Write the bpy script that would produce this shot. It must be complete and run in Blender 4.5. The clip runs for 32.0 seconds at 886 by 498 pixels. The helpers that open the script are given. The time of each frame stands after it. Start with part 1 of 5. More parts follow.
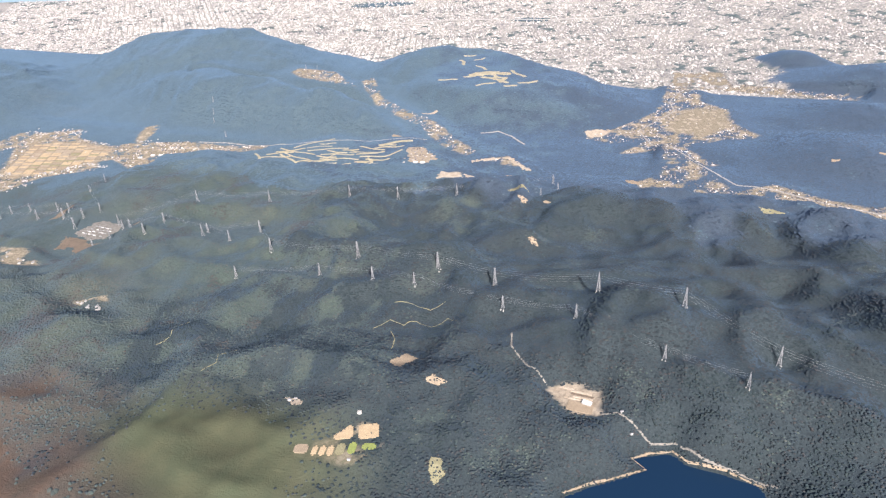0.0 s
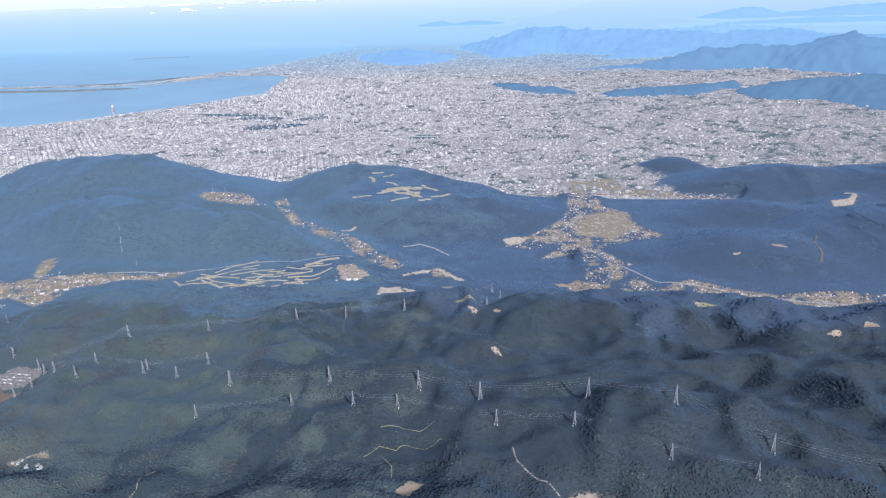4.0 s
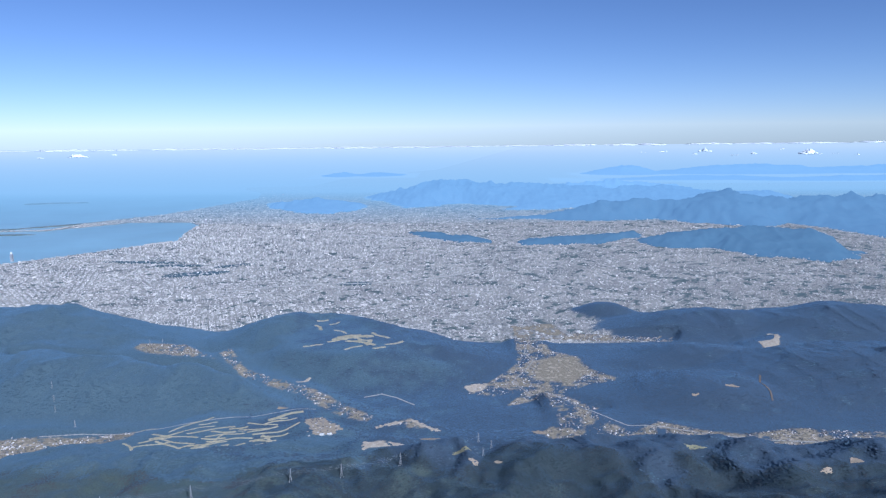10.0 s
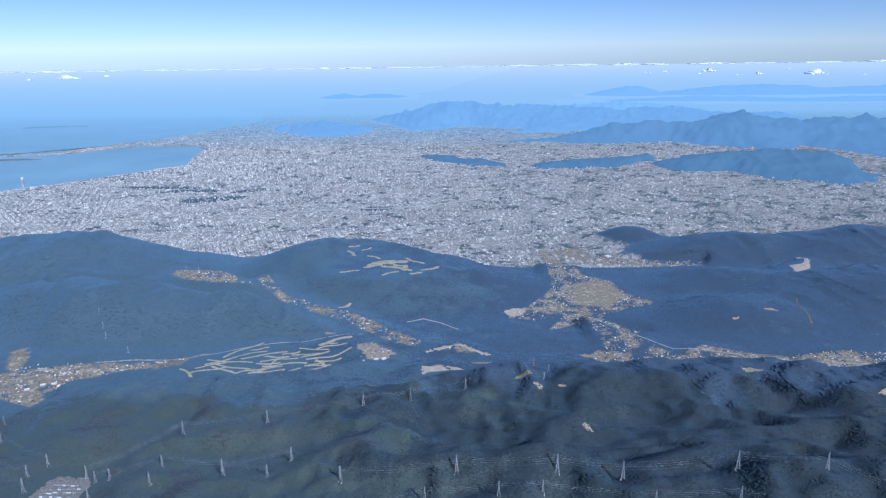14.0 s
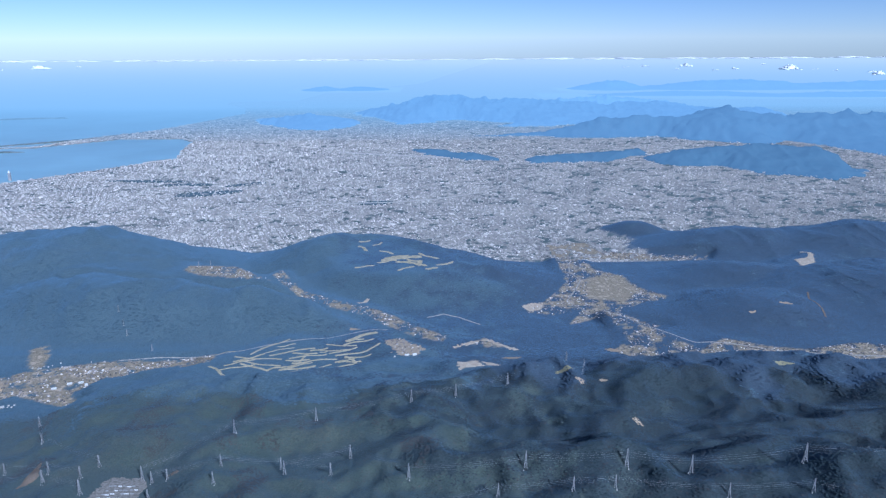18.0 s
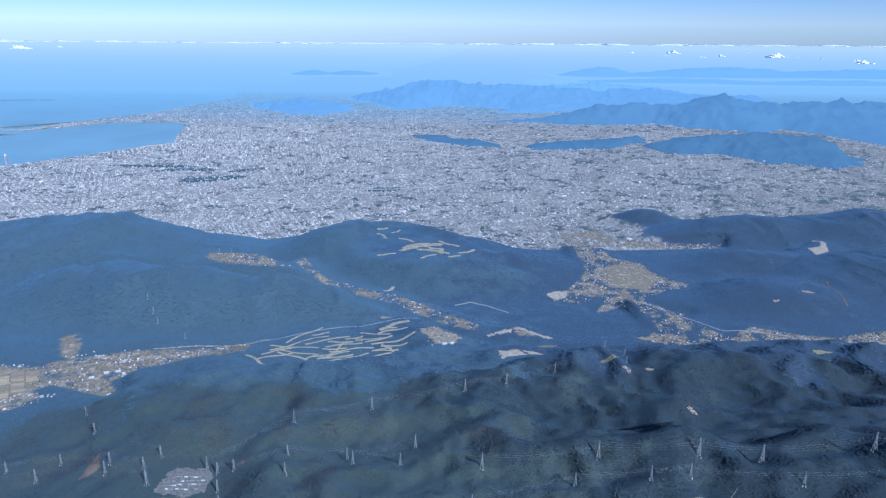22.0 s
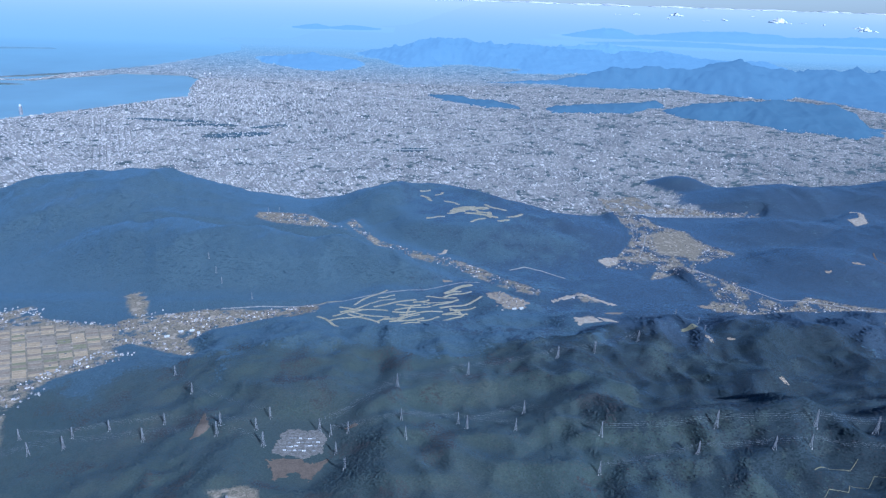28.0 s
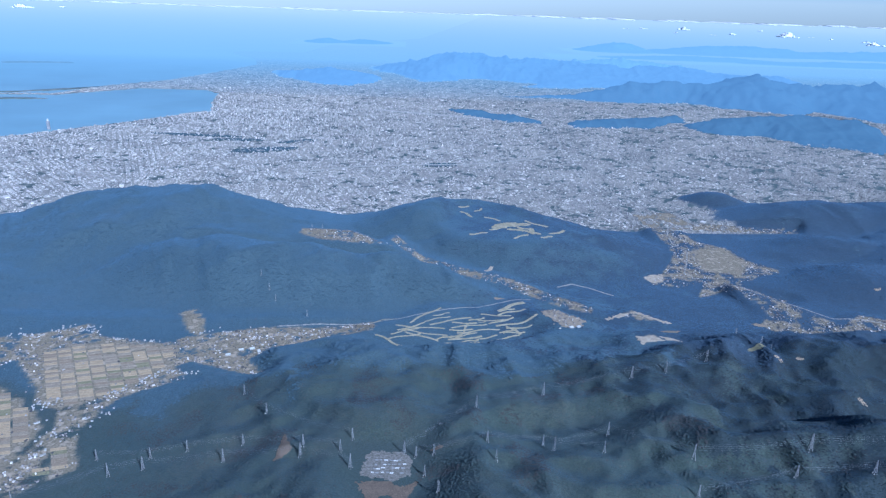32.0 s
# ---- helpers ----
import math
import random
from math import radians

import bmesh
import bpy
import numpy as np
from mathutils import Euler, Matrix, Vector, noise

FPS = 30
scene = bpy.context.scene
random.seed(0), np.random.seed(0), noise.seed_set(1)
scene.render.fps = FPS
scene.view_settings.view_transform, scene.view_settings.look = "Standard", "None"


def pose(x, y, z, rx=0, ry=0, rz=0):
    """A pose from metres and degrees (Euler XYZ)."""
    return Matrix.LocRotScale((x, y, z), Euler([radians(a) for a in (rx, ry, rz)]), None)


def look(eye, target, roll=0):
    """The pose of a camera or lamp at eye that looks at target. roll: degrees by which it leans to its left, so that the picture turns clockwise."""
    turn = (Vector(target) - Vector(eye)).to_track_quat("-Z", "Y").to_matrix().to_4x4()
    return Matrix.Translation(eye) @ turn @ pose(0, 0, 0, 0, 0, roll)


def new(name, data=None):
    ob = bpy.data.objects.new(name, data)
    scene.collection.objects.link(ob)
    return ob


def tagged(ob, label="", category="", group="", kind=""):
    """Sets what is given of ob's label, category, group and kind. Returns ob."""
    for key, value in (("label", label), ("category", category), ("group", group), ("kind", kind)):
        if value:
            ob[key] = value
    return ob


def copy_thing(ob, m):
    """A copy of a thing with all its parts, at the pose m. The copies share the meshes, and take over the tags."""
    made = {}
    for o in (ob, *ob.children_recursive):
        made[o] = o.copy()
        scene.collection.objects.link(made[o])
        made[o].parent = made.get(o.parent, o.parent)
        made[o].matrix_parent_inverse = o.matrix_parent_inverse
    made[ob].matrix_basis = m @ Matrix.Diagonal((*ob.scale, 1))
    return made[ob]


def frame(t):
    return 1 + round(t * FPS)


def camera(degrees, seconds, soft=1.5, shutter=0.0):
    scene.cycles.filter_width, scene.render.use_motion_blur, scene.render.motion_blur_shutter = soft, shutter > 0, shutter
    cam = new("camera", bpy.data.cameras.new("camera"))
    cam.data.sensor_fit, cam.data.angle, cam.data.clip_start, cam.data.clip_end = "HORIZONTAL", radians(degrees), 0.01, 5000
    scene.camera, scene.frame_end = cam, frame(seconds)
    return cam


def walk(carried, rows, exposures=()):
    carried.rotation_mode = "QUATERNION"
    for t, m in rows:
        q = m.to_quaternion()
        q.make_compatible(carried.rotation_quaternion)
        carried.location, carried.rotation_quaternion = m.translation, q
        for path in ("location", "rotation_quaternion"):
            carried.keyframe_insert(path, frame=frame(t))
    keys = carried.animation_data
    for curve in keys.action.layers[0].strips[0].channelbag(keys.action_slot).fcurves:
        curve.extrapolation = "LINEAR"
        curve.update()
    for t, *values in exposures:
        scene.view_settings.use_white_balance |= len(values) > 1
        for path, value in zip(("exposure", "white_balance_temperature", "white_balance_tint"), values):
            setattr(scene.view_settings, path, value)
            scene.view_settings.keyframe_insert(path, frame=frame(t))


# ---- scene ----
cam = camera(64.1, 32.0, soft=1.25)

PATH = [
    (0, (109.718, 7.497, 133.0), (109.038, 9.096, 132.009), -3.2),
    (0.5, (107.006, 6.756, 133.293), (106.355, 8.404, 132.364), -2.9),
    (1, (104.168, 5.995, 133.571), (103.555, 7.682, 132.69), -2.7),
    (1.5, (101.287, 5.208, 133.818), (100.709, 6.933, 132.988), -2.9),
    (2, (98.53, 4.321, 134.038), (97.993, 6.084, 133.263), -2.8),
    (2.5, (95.569, 3.441, 134.372), (95.069, 5.219, 133.605), -2.6),
    (3, (92.567, 2.759, 134.679), (92.107, 4.549, 133.913), -2.6),
    (3.5, (89.682, 2.317, 134.901), (89.261, 4.122, 134.149), -2.5),
    (4, (86.891, 1.847, 135.161), (86.508, 3.671, 134.435), -2.4),
    (4.5, (83.909, 1.438, 135.532), (83.565, 3.278, 134.829), -2.4),
    (6.5, (72.172, 0.005, 136.882), (71.945, 1.883, 136.235), -1.6),
    (7, (69.184, -0.253, 137.132), (68.979, 1.64, 136.519), -1.5),
    (7.5, (66.241, -0.637, 137.393), (66.054, 1.273, 136.83), -1.3),
    (8, (63.276, -1.083, 137.56), (63.109, 0.847, 137.063), -1.0),
    (8.5, (60.514, -1.789, 137.569), (60.371, 0.159, 137.139), -1.0),
    (9, (57.47, -2.271, 137.416), (57.351, -0.31, 137.037), -0.8),
    (9.5, (54.46, -2.48, 137.331), (54.363, -0.513, 136.985), -0.8),
    (10, (51.533, -2.549, 137.363), (51.45, -0.58, 137.022), -0.6),
    (10.5, (48.506, -2.611, 137.472), (48.431, -0.645, 137.115), -0.4),
    (11, (45.595, -2.753, 137.592), (45.522, -0.79, 137.215), -0.4),
    (11.5, (42.564, -2.696, 137.782), (42.493, -0.743, 137.36), -0.4),
    (12, (39.6, -2.49, 137.881), (39.529, -0.548, 137.407), -0.5),
    (12.5, (36.753, -2.017, 138.066), (36.676, -0.087, 137.547), -0.6),
    (13, (33.806, -1.604, 138.247), (33.727, 0.319, 137.703), -0.6),
    (13.5, (30.838, -1.385, 138.543), (30.767, 0.536, 137.99), -0.7),
    (14, (27.975, -1.429, 138.642), (27.908, 0.492, 138.089), -0.7),
    (14.5, (25.017, -1.612, 138.778), (24.962, 0.309, 138.224), -0.7),
    (16.5, (13.612, -1.716, 139.717), (13.583, 0.203, 139.154), -0.3),
    (17, (10.788, -1.894, 139.761), (10.777, 0.029, 139.211), -0.2),
    (17.5, (7.906, -1.792, 139.867), (7.906, 0.128, 139.31), -0.2),
    (18, (4.953, -1.847, 140.005), (4.959, 0.069, 139.433), -0.2),
    (18.5, (2.15, -1.767, 140.275), (2.156, 0.144, 139.687), -0.2),
    (19, (-0.643, -1.489, 140.506), (-0.639, 0.418, 139.902), -0.1),
    (19.5, (-3.434, -1.471, 140.566), (-3.419, 0.434, 139.959), -0.2),
    (20, (-6.337, -1.372, 140.706), (-6.307, 0.531, 140.092), -0.2),
    (20.5, (-9.266, -1.367, 140.798), (-9.222, 0.535, 140.182), -0.1),
    (21, (-12.118, -1.16, 141.039), (-12.065, 0.741, 140.421), -0.1),
    (21.5, (-15.053, -1.201, 141.279), (-15.0, 0.701, 140.663), 0.2),
    (22, (-17.978, -1.191, 141.472), (-17.92, 0.712, 140.86), 0.5),
    (22.5, (-20.896, -1.177, 141.599), (-20.841, 0.727, 140.989), 0.8),
    (23, (-23.689, -1.001, 141.856), (-23.643, 0.899, 141.236), 0.6),
    (23.5, (-26.744, -0.954, 141.87), (-26.696, 0.946, 141.245), 0.9),
    (24, (-29.64, -0.745, 141.932), (-29.591, 1.147, 141.285), 0.9),
    (24.5, (-32.452, -0.536, 141.97), (-32.401, 1.352, 141.309), 1.0),
    (25, (-35.354, -0.212, 142.0), (-35.302, 1.67, 141.325), 1.1),
    (25.5, (-38.06, -0.081, 142.068), (-37.991, 1.798, 141.386), 1.6),
    (27.5, (-49.472, 0.605, 142.619), (-49.385, 2.468, 141.897), 2.0),
    (28, (-52.591, 0.892, 142.75), (-52.495, 2.756, 142.031), 2.1),
    (28.5, (-55.498, 1.008, 142.901), (-55.398, 2.873, 142.185), 2.2),
    (29, (-58.335, 1.052, 143.037), (-58.232, 2.918, 142.324), 2.3),
    (29.5, (-61.227, 1.194, 143.121), (-61.122, 3.062, 142.414), 2.4),
    (30, (-64.214, 1.27, 143.307), (-64.104, 3.138, 142.601), 2.5),
    (30.5, (-67.124, 1.489, 143.452), (-67.02, 3.357, 142.743), 2.5),
    (31, (-69.995, 1.636, 143.533), (-69.897, 3.503, 142.822), 2.4),
    (31.5, (-72.585, 2.098, 143.675), (-72.493, 3.965, 142.964), 2.3),
    (32, (-75.069, 2.729, 144.059), (-74.981, 4.606, 143.372), 2.1),
]
# the film's own camera turns its picture from warm and bright to cool in the first seconds
LOOKS = [(0, 1.74, 6400, 19), (2, 1.39, 5750, 19), (4, 1.13, 5400, 19), (7, 0.95, 5000, 15), (9, 0.86, 4900, 15), (14, 0.78, 4750, 15), (20, 0.78, 4560, 14), (25, 0.77, 4450, 13), (32, 0.8, 4420, 13)]
walk(cam, [(t, look(eye, target, roll)) for t, eye, target, roll in PATH], LOOKS)

# ---- world, sun ----
world = bpy.data.worlds.new("sky")
scene.world = world
world.use_nodes = True
wn = world.node_tree.nodes
sky = wn.new("ShaderNodeTexSky")
sky.sky_type = "NISHITA"
sky.sun_disc = False
sky.sun_elevation = radians(33)
sky.sun_rotation = radians(142)
sky.altitude = 4500
sky.air_density = 1.0
sky.dust_density = 0.3
sky.ozone_density = 1.0
wn["Background"].inputs["Strength"].default_value = 0.047
cast = wn.new("ShaderNodeMix")
cast.data_type, cast.blend_type = "RGBA", "MULTIPLY"
cast.inputs["Factor"].default_value = 1.0
cast.inputs["B"].default_value = (0.93, 0.91, 0.95, 1)
world.node_tree.links.new(sky.outputs[0], cast.inputs["A"])
world.node_tree.links.new(cast.outputs["Result"], wn["Background"].inputs["Color"])

sun_data = bpy.data.lights.new("sun", "SUN")
sun_data.energy = 3.7
sun_data.angle = radians(0.5)
sun_data.color = (1.0, 0.95, 0.86)
sun = new("sun", sun_data)
sun.matrix_world = look((0, 0, 0), (-0.55, 0.82, -0.66))


# ---- materials ----
def material(name, rough=0.9, spec=0.2, sheen=0.0):
    m = bpy.data.materials.new(name)
    m.use_nodes = True
    p = m.node_tree.nodes["Principled BSDF"]
    p.inputs["Roughness"].default_value = rough
    p.inputs["Specular IOR Level"].default_value = spec
    # sheen, where given, is a blue veil standing in for haze
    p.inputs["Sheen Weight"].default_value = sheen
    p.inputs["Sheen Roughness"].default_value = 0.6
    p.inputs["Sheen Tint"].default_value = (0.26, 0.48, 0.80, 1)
    return m, m.node_tree.nodes, m.node_tree.links, p


def tex(nodes, links, scale, detail=4.0, rough=0.6, kind="noise"):
    co = nodes.new("ShaderNodeNewGeometry")
    n = nodes.new("ShaderNodeTexNoise" if kind == "noise" else "ShaderNodeTexVoronoi")
    n.inputs["Scale"].default_value = scale
    if kind == "noise":
        n.inputs["Detail"].default_value = detail
        n.inputs["Roughness"].default_value = rough
    links.new(co.outputs["Position"], n.inputs["Vector"])
    return n


def ramp(nodes, links, source, stops):
    r = nodes.new("ShaderNodeValToRGB")
    while len(r.color_ramp.elements) < len(stops):
        r.color_ramp.elements.new(0.5)
    for e, (pos, col) in zip(r.color_ramp.elements, stops):
        e.position, e.color = pos, (*col, 1)
    links.new(source, r.inputs["Fac"])
    return r.outputs["Color"]


def mix(nodes, links, fac, a, b, blend="MIX"):
    n = nodes.new("ShaderNodeMix")
    n.data_type, n.blend_type = "RGBA", blend
    for sock, v in ((n.inputs["Factor"], fac), (n.inputs["A"], a), (n.inputs["B"], b)):
        if isinstance(v, (int, float)):
            sock.default_value = v
        elif isinstance(v, tuple):
            sock.default_value = (*v, 1)
        else:
            links.new(v, sock)
    return n.outputs["Result"]


def attribute(nodes, name):
    n = nodes.new("ShaderNodeAttribute")
    n.attribute_name = name
    return n.outputs["Fac"]


def grainy(name, stops, scale, rough=0.9, island=False, bump=0.0, sheen=0.0):
    """A surface of a few tones, by noise or piece by piece, with finer grain on top."""
    m, n, l, p = material(name, rough, 0.2, sheen)
    big = tex(n, l, scale, 5, 0.65)
    source = big.outputs["Fac"]
    if island:
        source = n.new("ShaderNodeNewGeometry").outputs["Random Per Island"]
    col = ramp(n, l, source, stops)
    fine = tex(n, l, scale * 7, 3, 0.7)
    tone = ramp(n, l, fine.outputs["Fac"], [(0.3, (0.58, 0.58, 0.58)), (0.7, (1.28, 1.28, 1.28))])
    l.new(mix(n, l, 0.7, col, tone, "MULTIPLY"), p.inputs["Base Color"])
    if bump:
        b = n.new("ShaderNodeBump")
        b.inputs["Strength"].default_value = bump
        l.new(fine.outputs["Fac"], b.inputs["Height"])
        l.new(b.outputs["Normal"], p.inputs["Normal"])
    return m


def ground_material():
    m, n, l, p = material("ground", 0.95, 0.15, 0.2)
    wood = ramp(n, l, tex(n, l, 0.022, 6, 0.62).outputs["Fac"],
                [(0.32, (0.047, 0.065, 0.056)), (0.48, (0.056, 0.072, 0.060)), (0.58, (0.062, 0.074, 0.061)), (0.72, (0.070, 0.072, 0.060))])
    # far woods carry the haze as blue in their base colour
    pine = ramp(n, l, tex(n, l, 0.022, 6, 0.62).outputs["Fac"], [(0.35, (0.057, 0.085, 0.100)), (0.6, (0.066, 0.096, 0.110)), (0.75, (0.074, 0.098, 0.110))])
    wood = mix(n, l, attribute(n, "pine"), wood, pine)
    # darker tones for the eastern woods, weaker light put into the colour
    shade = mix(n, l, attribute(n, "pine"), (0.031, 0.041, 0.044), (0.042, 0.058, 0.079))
    wood = mix(n, l, attribute(n, "dusk"), wood, shade)
    clumps = ramp(n, l, tex(n, l, 2.2, 4, 0.75).outputs["Fac"], [(0.3, (0.55, 0.55, 0.55)), (0.7, (1.4, 1.4, 1.4))])
    wood = mix(n, l, 0.9, wood, clumps, "MULTIPLY")
    town = ramp(n, l, tex(n, l, 0.9, 2, 0.8).outputs["Fac"], [(0.3, (0.22, 0.215, 0.205)), (0.5, (0.30, 0.288, 0.27)), (0.7, (0.40, 0.378, 0.35))])
    quarter = ramp(n, l, tex(n, l, 0.02, 4, 0.6).outputs["Fac"], [(0.35, (0.72, 0.74, 0.75)), (0.65, (1.12, 1.10, 1.06))])
    town = mix(n, l, 1.0, town, quarter, "MULTIPLY")
    town = mix(n, l, attribute(n, "park"), town, (0.085, 0.115, 0.12))
    farm = ramp(n, l, tex(n, l, 0.35, 3, 0.7).outputs["Fac"], [(0.3, (0.13, 0.125, 0.09)), (0.42, (0.30, 0.25, 0.185)), (0.5, (0.17, 0.155, 0.11)), (0.58, (0.34, 0.285, 0.215)), (0.72, (0.42, 0.36, 0.28))])
    bare = ramp(n, l, tex(n, l, 0.5, 4, 0.7).outputs["Fac"], [(0.3, (0.20, 0.165, 0.125)), (0.6, (0.36, 0.31, 0.24))])
    red = ramp(n, l, tex(n, l, 0.12, 5, 0.7).outputs["Fac"], [(0.35, (0.078, 0.062, 0.048)), (0.65, (0.118, 0.080, 0.060))])
    meadow = ramp(n, l, tex(n, l, 0.12, 5, 0.7).outputs["Fac"], [(0.35, (0.064, 0.076, 0.046)), (0.65, (0.086, 0.089, 0.053))])
    col = mix(n, l, attribute(n, "town"), wood, town)
    col = mix(n, l, attribute(n, "farm"), col, farm)
    col = mix(n, l, attribute(n, "meadow"), col, meadow)
    col = mix(n, l, attribute(n, "red"), col, red)
    col = mix(n, l, attribute(n, "bare"), col, bare)
    l.new(col, p.inputs["Base Color"])
    l.new(attribute(n, "haze_sheen"), p.inputs["Sheen Weight"])
    b = n.new("ShaderNodeBump")
    b.inputs["Strength"].default_value = 0.5
    b.inputs["Distance"].default_value = 0.5
    l.new(tex(n, l, 1.9, 4, 0.7).outputs["Fac"], b.inputs["Height"])
    l.new(b.outputs["Normal"], p.inputs["Normal"])
    return m


def water_material(name, deep, rough):
    m, n, l, p = material(name, rough, 0.5)
    l.new(ramp(n, l, tex(n, l, 0.01, 4).outputs["Fac"], [(0.3, deep), (0.7, tuple(1.25 * c for c in deep))]), p.inputs["Base Color"])
    b = n.new("ShaderNodeBump")
    b.inputs["Strength"].default_value = 0.1
    l.new(tex(n, l, 2.0, 3).outputs["Fac"], b.inputs["Height"])
    l.new(b.outputs["Normal"], p.inputs["Normal"])
    return m


GROUND = ground_material()
SEA = water_material("sea_water", (0.21, 0.33, 0.37), 0.3)
LAKE = water_material("lake_water", (0.006, 0.020, 0.045), 0.12)
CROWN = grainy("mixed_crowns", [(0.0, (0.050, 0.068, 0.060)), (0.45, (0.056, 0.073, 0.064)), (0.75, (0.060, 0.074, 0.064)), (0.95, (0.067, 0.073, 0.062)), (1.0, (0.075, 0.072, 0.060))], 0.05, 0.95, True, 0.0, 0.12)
# near woods to the east, dimmer light painted into the base colour
DIM_WOOD = grainy("dimmed_wood_crowns", [(0.0, (0.027, 0.038, 0.042)), (0.5, (0.031, 0.041, 0.044)), (0.85, (0.036, 0.041, 0.043)), (1.0, (0.046, 0.044, 0.042))], 0.05, 0.95, True, 0.0, 0.07)
# crowns of the far woods, haze painted in as blue base colour
HAZE_GREEN = grainy("haze_green_crowns", [(0.0, (0.059, 0.089, 0.104)), (0.6, (0.066, 0.098, 0.112)), (0.9, (0.074, 0.101, 0.114)), (1.0, (0.082, 0.102, 0.112))], 0.05, 0.95, True, 0.0, 0.2)
# far woods again, painted darker for the dimmer east
DIM_HAZE_GREEN = grainy("dim_haze_green_crowns", [(0.0, (0.040, 0.055, 0.074)), (0.6, (0.045, 0.061, 0.081)), (1.0, (0.054, 0.063, 0.079))], 0.05, 0.95, True, 0.0, 0.14)
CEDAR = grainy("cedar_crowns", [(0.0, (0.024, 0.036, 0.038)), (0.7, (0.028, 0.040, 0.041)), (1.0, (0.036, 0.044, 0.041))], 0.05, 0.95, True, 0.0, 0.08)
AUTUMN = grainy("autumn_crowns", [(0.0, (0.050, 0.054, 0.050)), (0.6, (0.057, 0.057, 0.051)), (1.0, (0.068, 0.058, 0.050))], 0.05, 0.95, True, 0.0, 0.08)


def roof_material():
    """Roofs of a great city: concrete, white sheet and dark tile by quarter, painted paler westwards for the brighter
    light there.
    """
    m, n, l, p = material("city_roofs", 0.8, 0.2)
    chance = n.new("ShaderNodeNewGeometry").outputs["Random Per Island"]
    pale = ramp(n, l, chance, [(0.0, (0.32, 0.312, 0.30)), (0.4, (0.42, 0.405, 0.38)), (0.8, (0.51, 0.485, 0.45)), (0.96, (0.61, 0.58, 0.535)), (1.0, (0.75, 0.72, 0.675))])
    tiled = ramp(n, l, chance, [(0.0, (0.16, 0.165, 0.168)), (0.45, (0.245, 0.242, 0.235)), (0.82, (0.34, 0.328, 0.305)), (0.96, (0.52, 0.495, 0.455)), (1.0, (0.75, 0.72, 0.675))])
    xyz = n.new("ShaderNodeSeparateXYZ")
    l.new(n.new("ShaderNodeNewGeometry").outputs["Position"], xyz.inputs[0])
    # east-west brightness of the light, put into the roof tones
    east = n.new("ShaderNodeMapRange")
    east.inputs["From Min"].default_value, east.inputs["From Max"].default_value = -260, 260
    east.inputs["To Min"].default_value, east.inputs["To Max"].default_value = -0.2, 0.25
    l.new(xyz.outputs["X"], east.inputs["Value"])
    quarter = n.new("ShaderNodeMapRange")
    quarter.inputs["From Min"].default_value, quarter.inputs["From Max"].default_value = 0.42, 0.58
    quarter.inputs["To Min"].default_value, quarter.inputs["To Max"].default_value = -0.5, 1.4
    l.new(tex(n, l, 0.08, 6, 0.8).outputs["Fac"], quarter.inputs["Value"])
    both = n.new("ShaderNodeMath")
    both.use_clamp = True
    l.new(east.outputs["Result"], both.inputs[0])
    l.new(quarter.outputs["Result"], both.inputs[1])
    l.new(mix(n, l, both.outputs[0], pale, tiled), p.inputs["Base Color"])
    return m


ROOFS = roof_material()


# ---- the lie of the land ----
# one unit of this model is twenty metres of the real country
LATTICE = np.random.RandomState(7).rand(256, 256)


def smooth(a, b, v):
    s = np.clip((v - a) / (b - a), 0, 1)
    return s * s * (3 - 2 * s)


def value_noise(x, y):
    xi, yi = np.floor(x).astype(int), np.floor(y).astype(int)
    fx, fy = x - xi, y - yi
    fx, fy = fx * fx * (3 - 2 * fx), fy * fy * (3 - 2 * fy)
    a, b = LATTICE[xi & 255, yi & 255], LATTICE[(xi + 1) & 255, yi & 255]
    c, d = LATTICE[xi & 255, (yi + 1) & 255], LATTICE[(xi + 1) & 255, (yi + 1) & 255]
    return (a * (1 - fx) + b * fx) * (1 - fy) + (c * (1 - fx) + d * fx) * fy


def fbm(x, y, octaves=4):
    total, weight, size = 0.0, 0.5, 1.0
    for k in range(octaves):
        total = total + weight * value_noise(x * size + 17.3 * k, y * size + 5.1 * k)
        weight, size = weight * 0.5, size * 2.03
    return total


def ridges(x, y, octaves=4):
    total, weight, size = 0.0, 0.55, 1.0
    for k in range(octaves):
        v = 1 - abs(2 * value_noise(x * size + 9.7 * k, y * size + 31.7 * k) - 1)
        total = total + weight * v * v
        weight, size = weight * 0.48, size * 2.1
    return total


# centre, half widths, turn in degrees, height
HILLS = [
    (-215, 392, 88, 58, 0, 31), (-150, 322, 70, 30, -8, 22), (-78, 318, 46, 17, -22, 15), (-278, 398, 60, 46, 0, 5),
    (-45, 418, 62, 40, 0, 22), (20, 395, 50, 30, -14, 10), (-20, 372, 60, 26, -6, 12), (-330, 300, 60, 60, 0, 22),
    (147, 503, 22, 14, -20, 9), (205, 465, 60, 32, 0, 12), (300, 462, 72, 40, 0, 17), (255, 365, 70, 45, 0, 14), (340, 350, 90, 60, 0, 20), (165, 335, 36, 26, 0, 9), (430, 440, 90, 60, 0, 16), (180, 395, 40, 26, 0, 8),
]
BACK_HILLS = [(78, 145, 92, 27, -3, 11.5), (5, 203, 34, 15, 22, 3), (62, 112, 26, 14, 10, 4), (190, 170, 60, 40, 0, 8), (170, 230, 60, 22, 0, 6), (60, 225, 40, 16, 0, 4)]
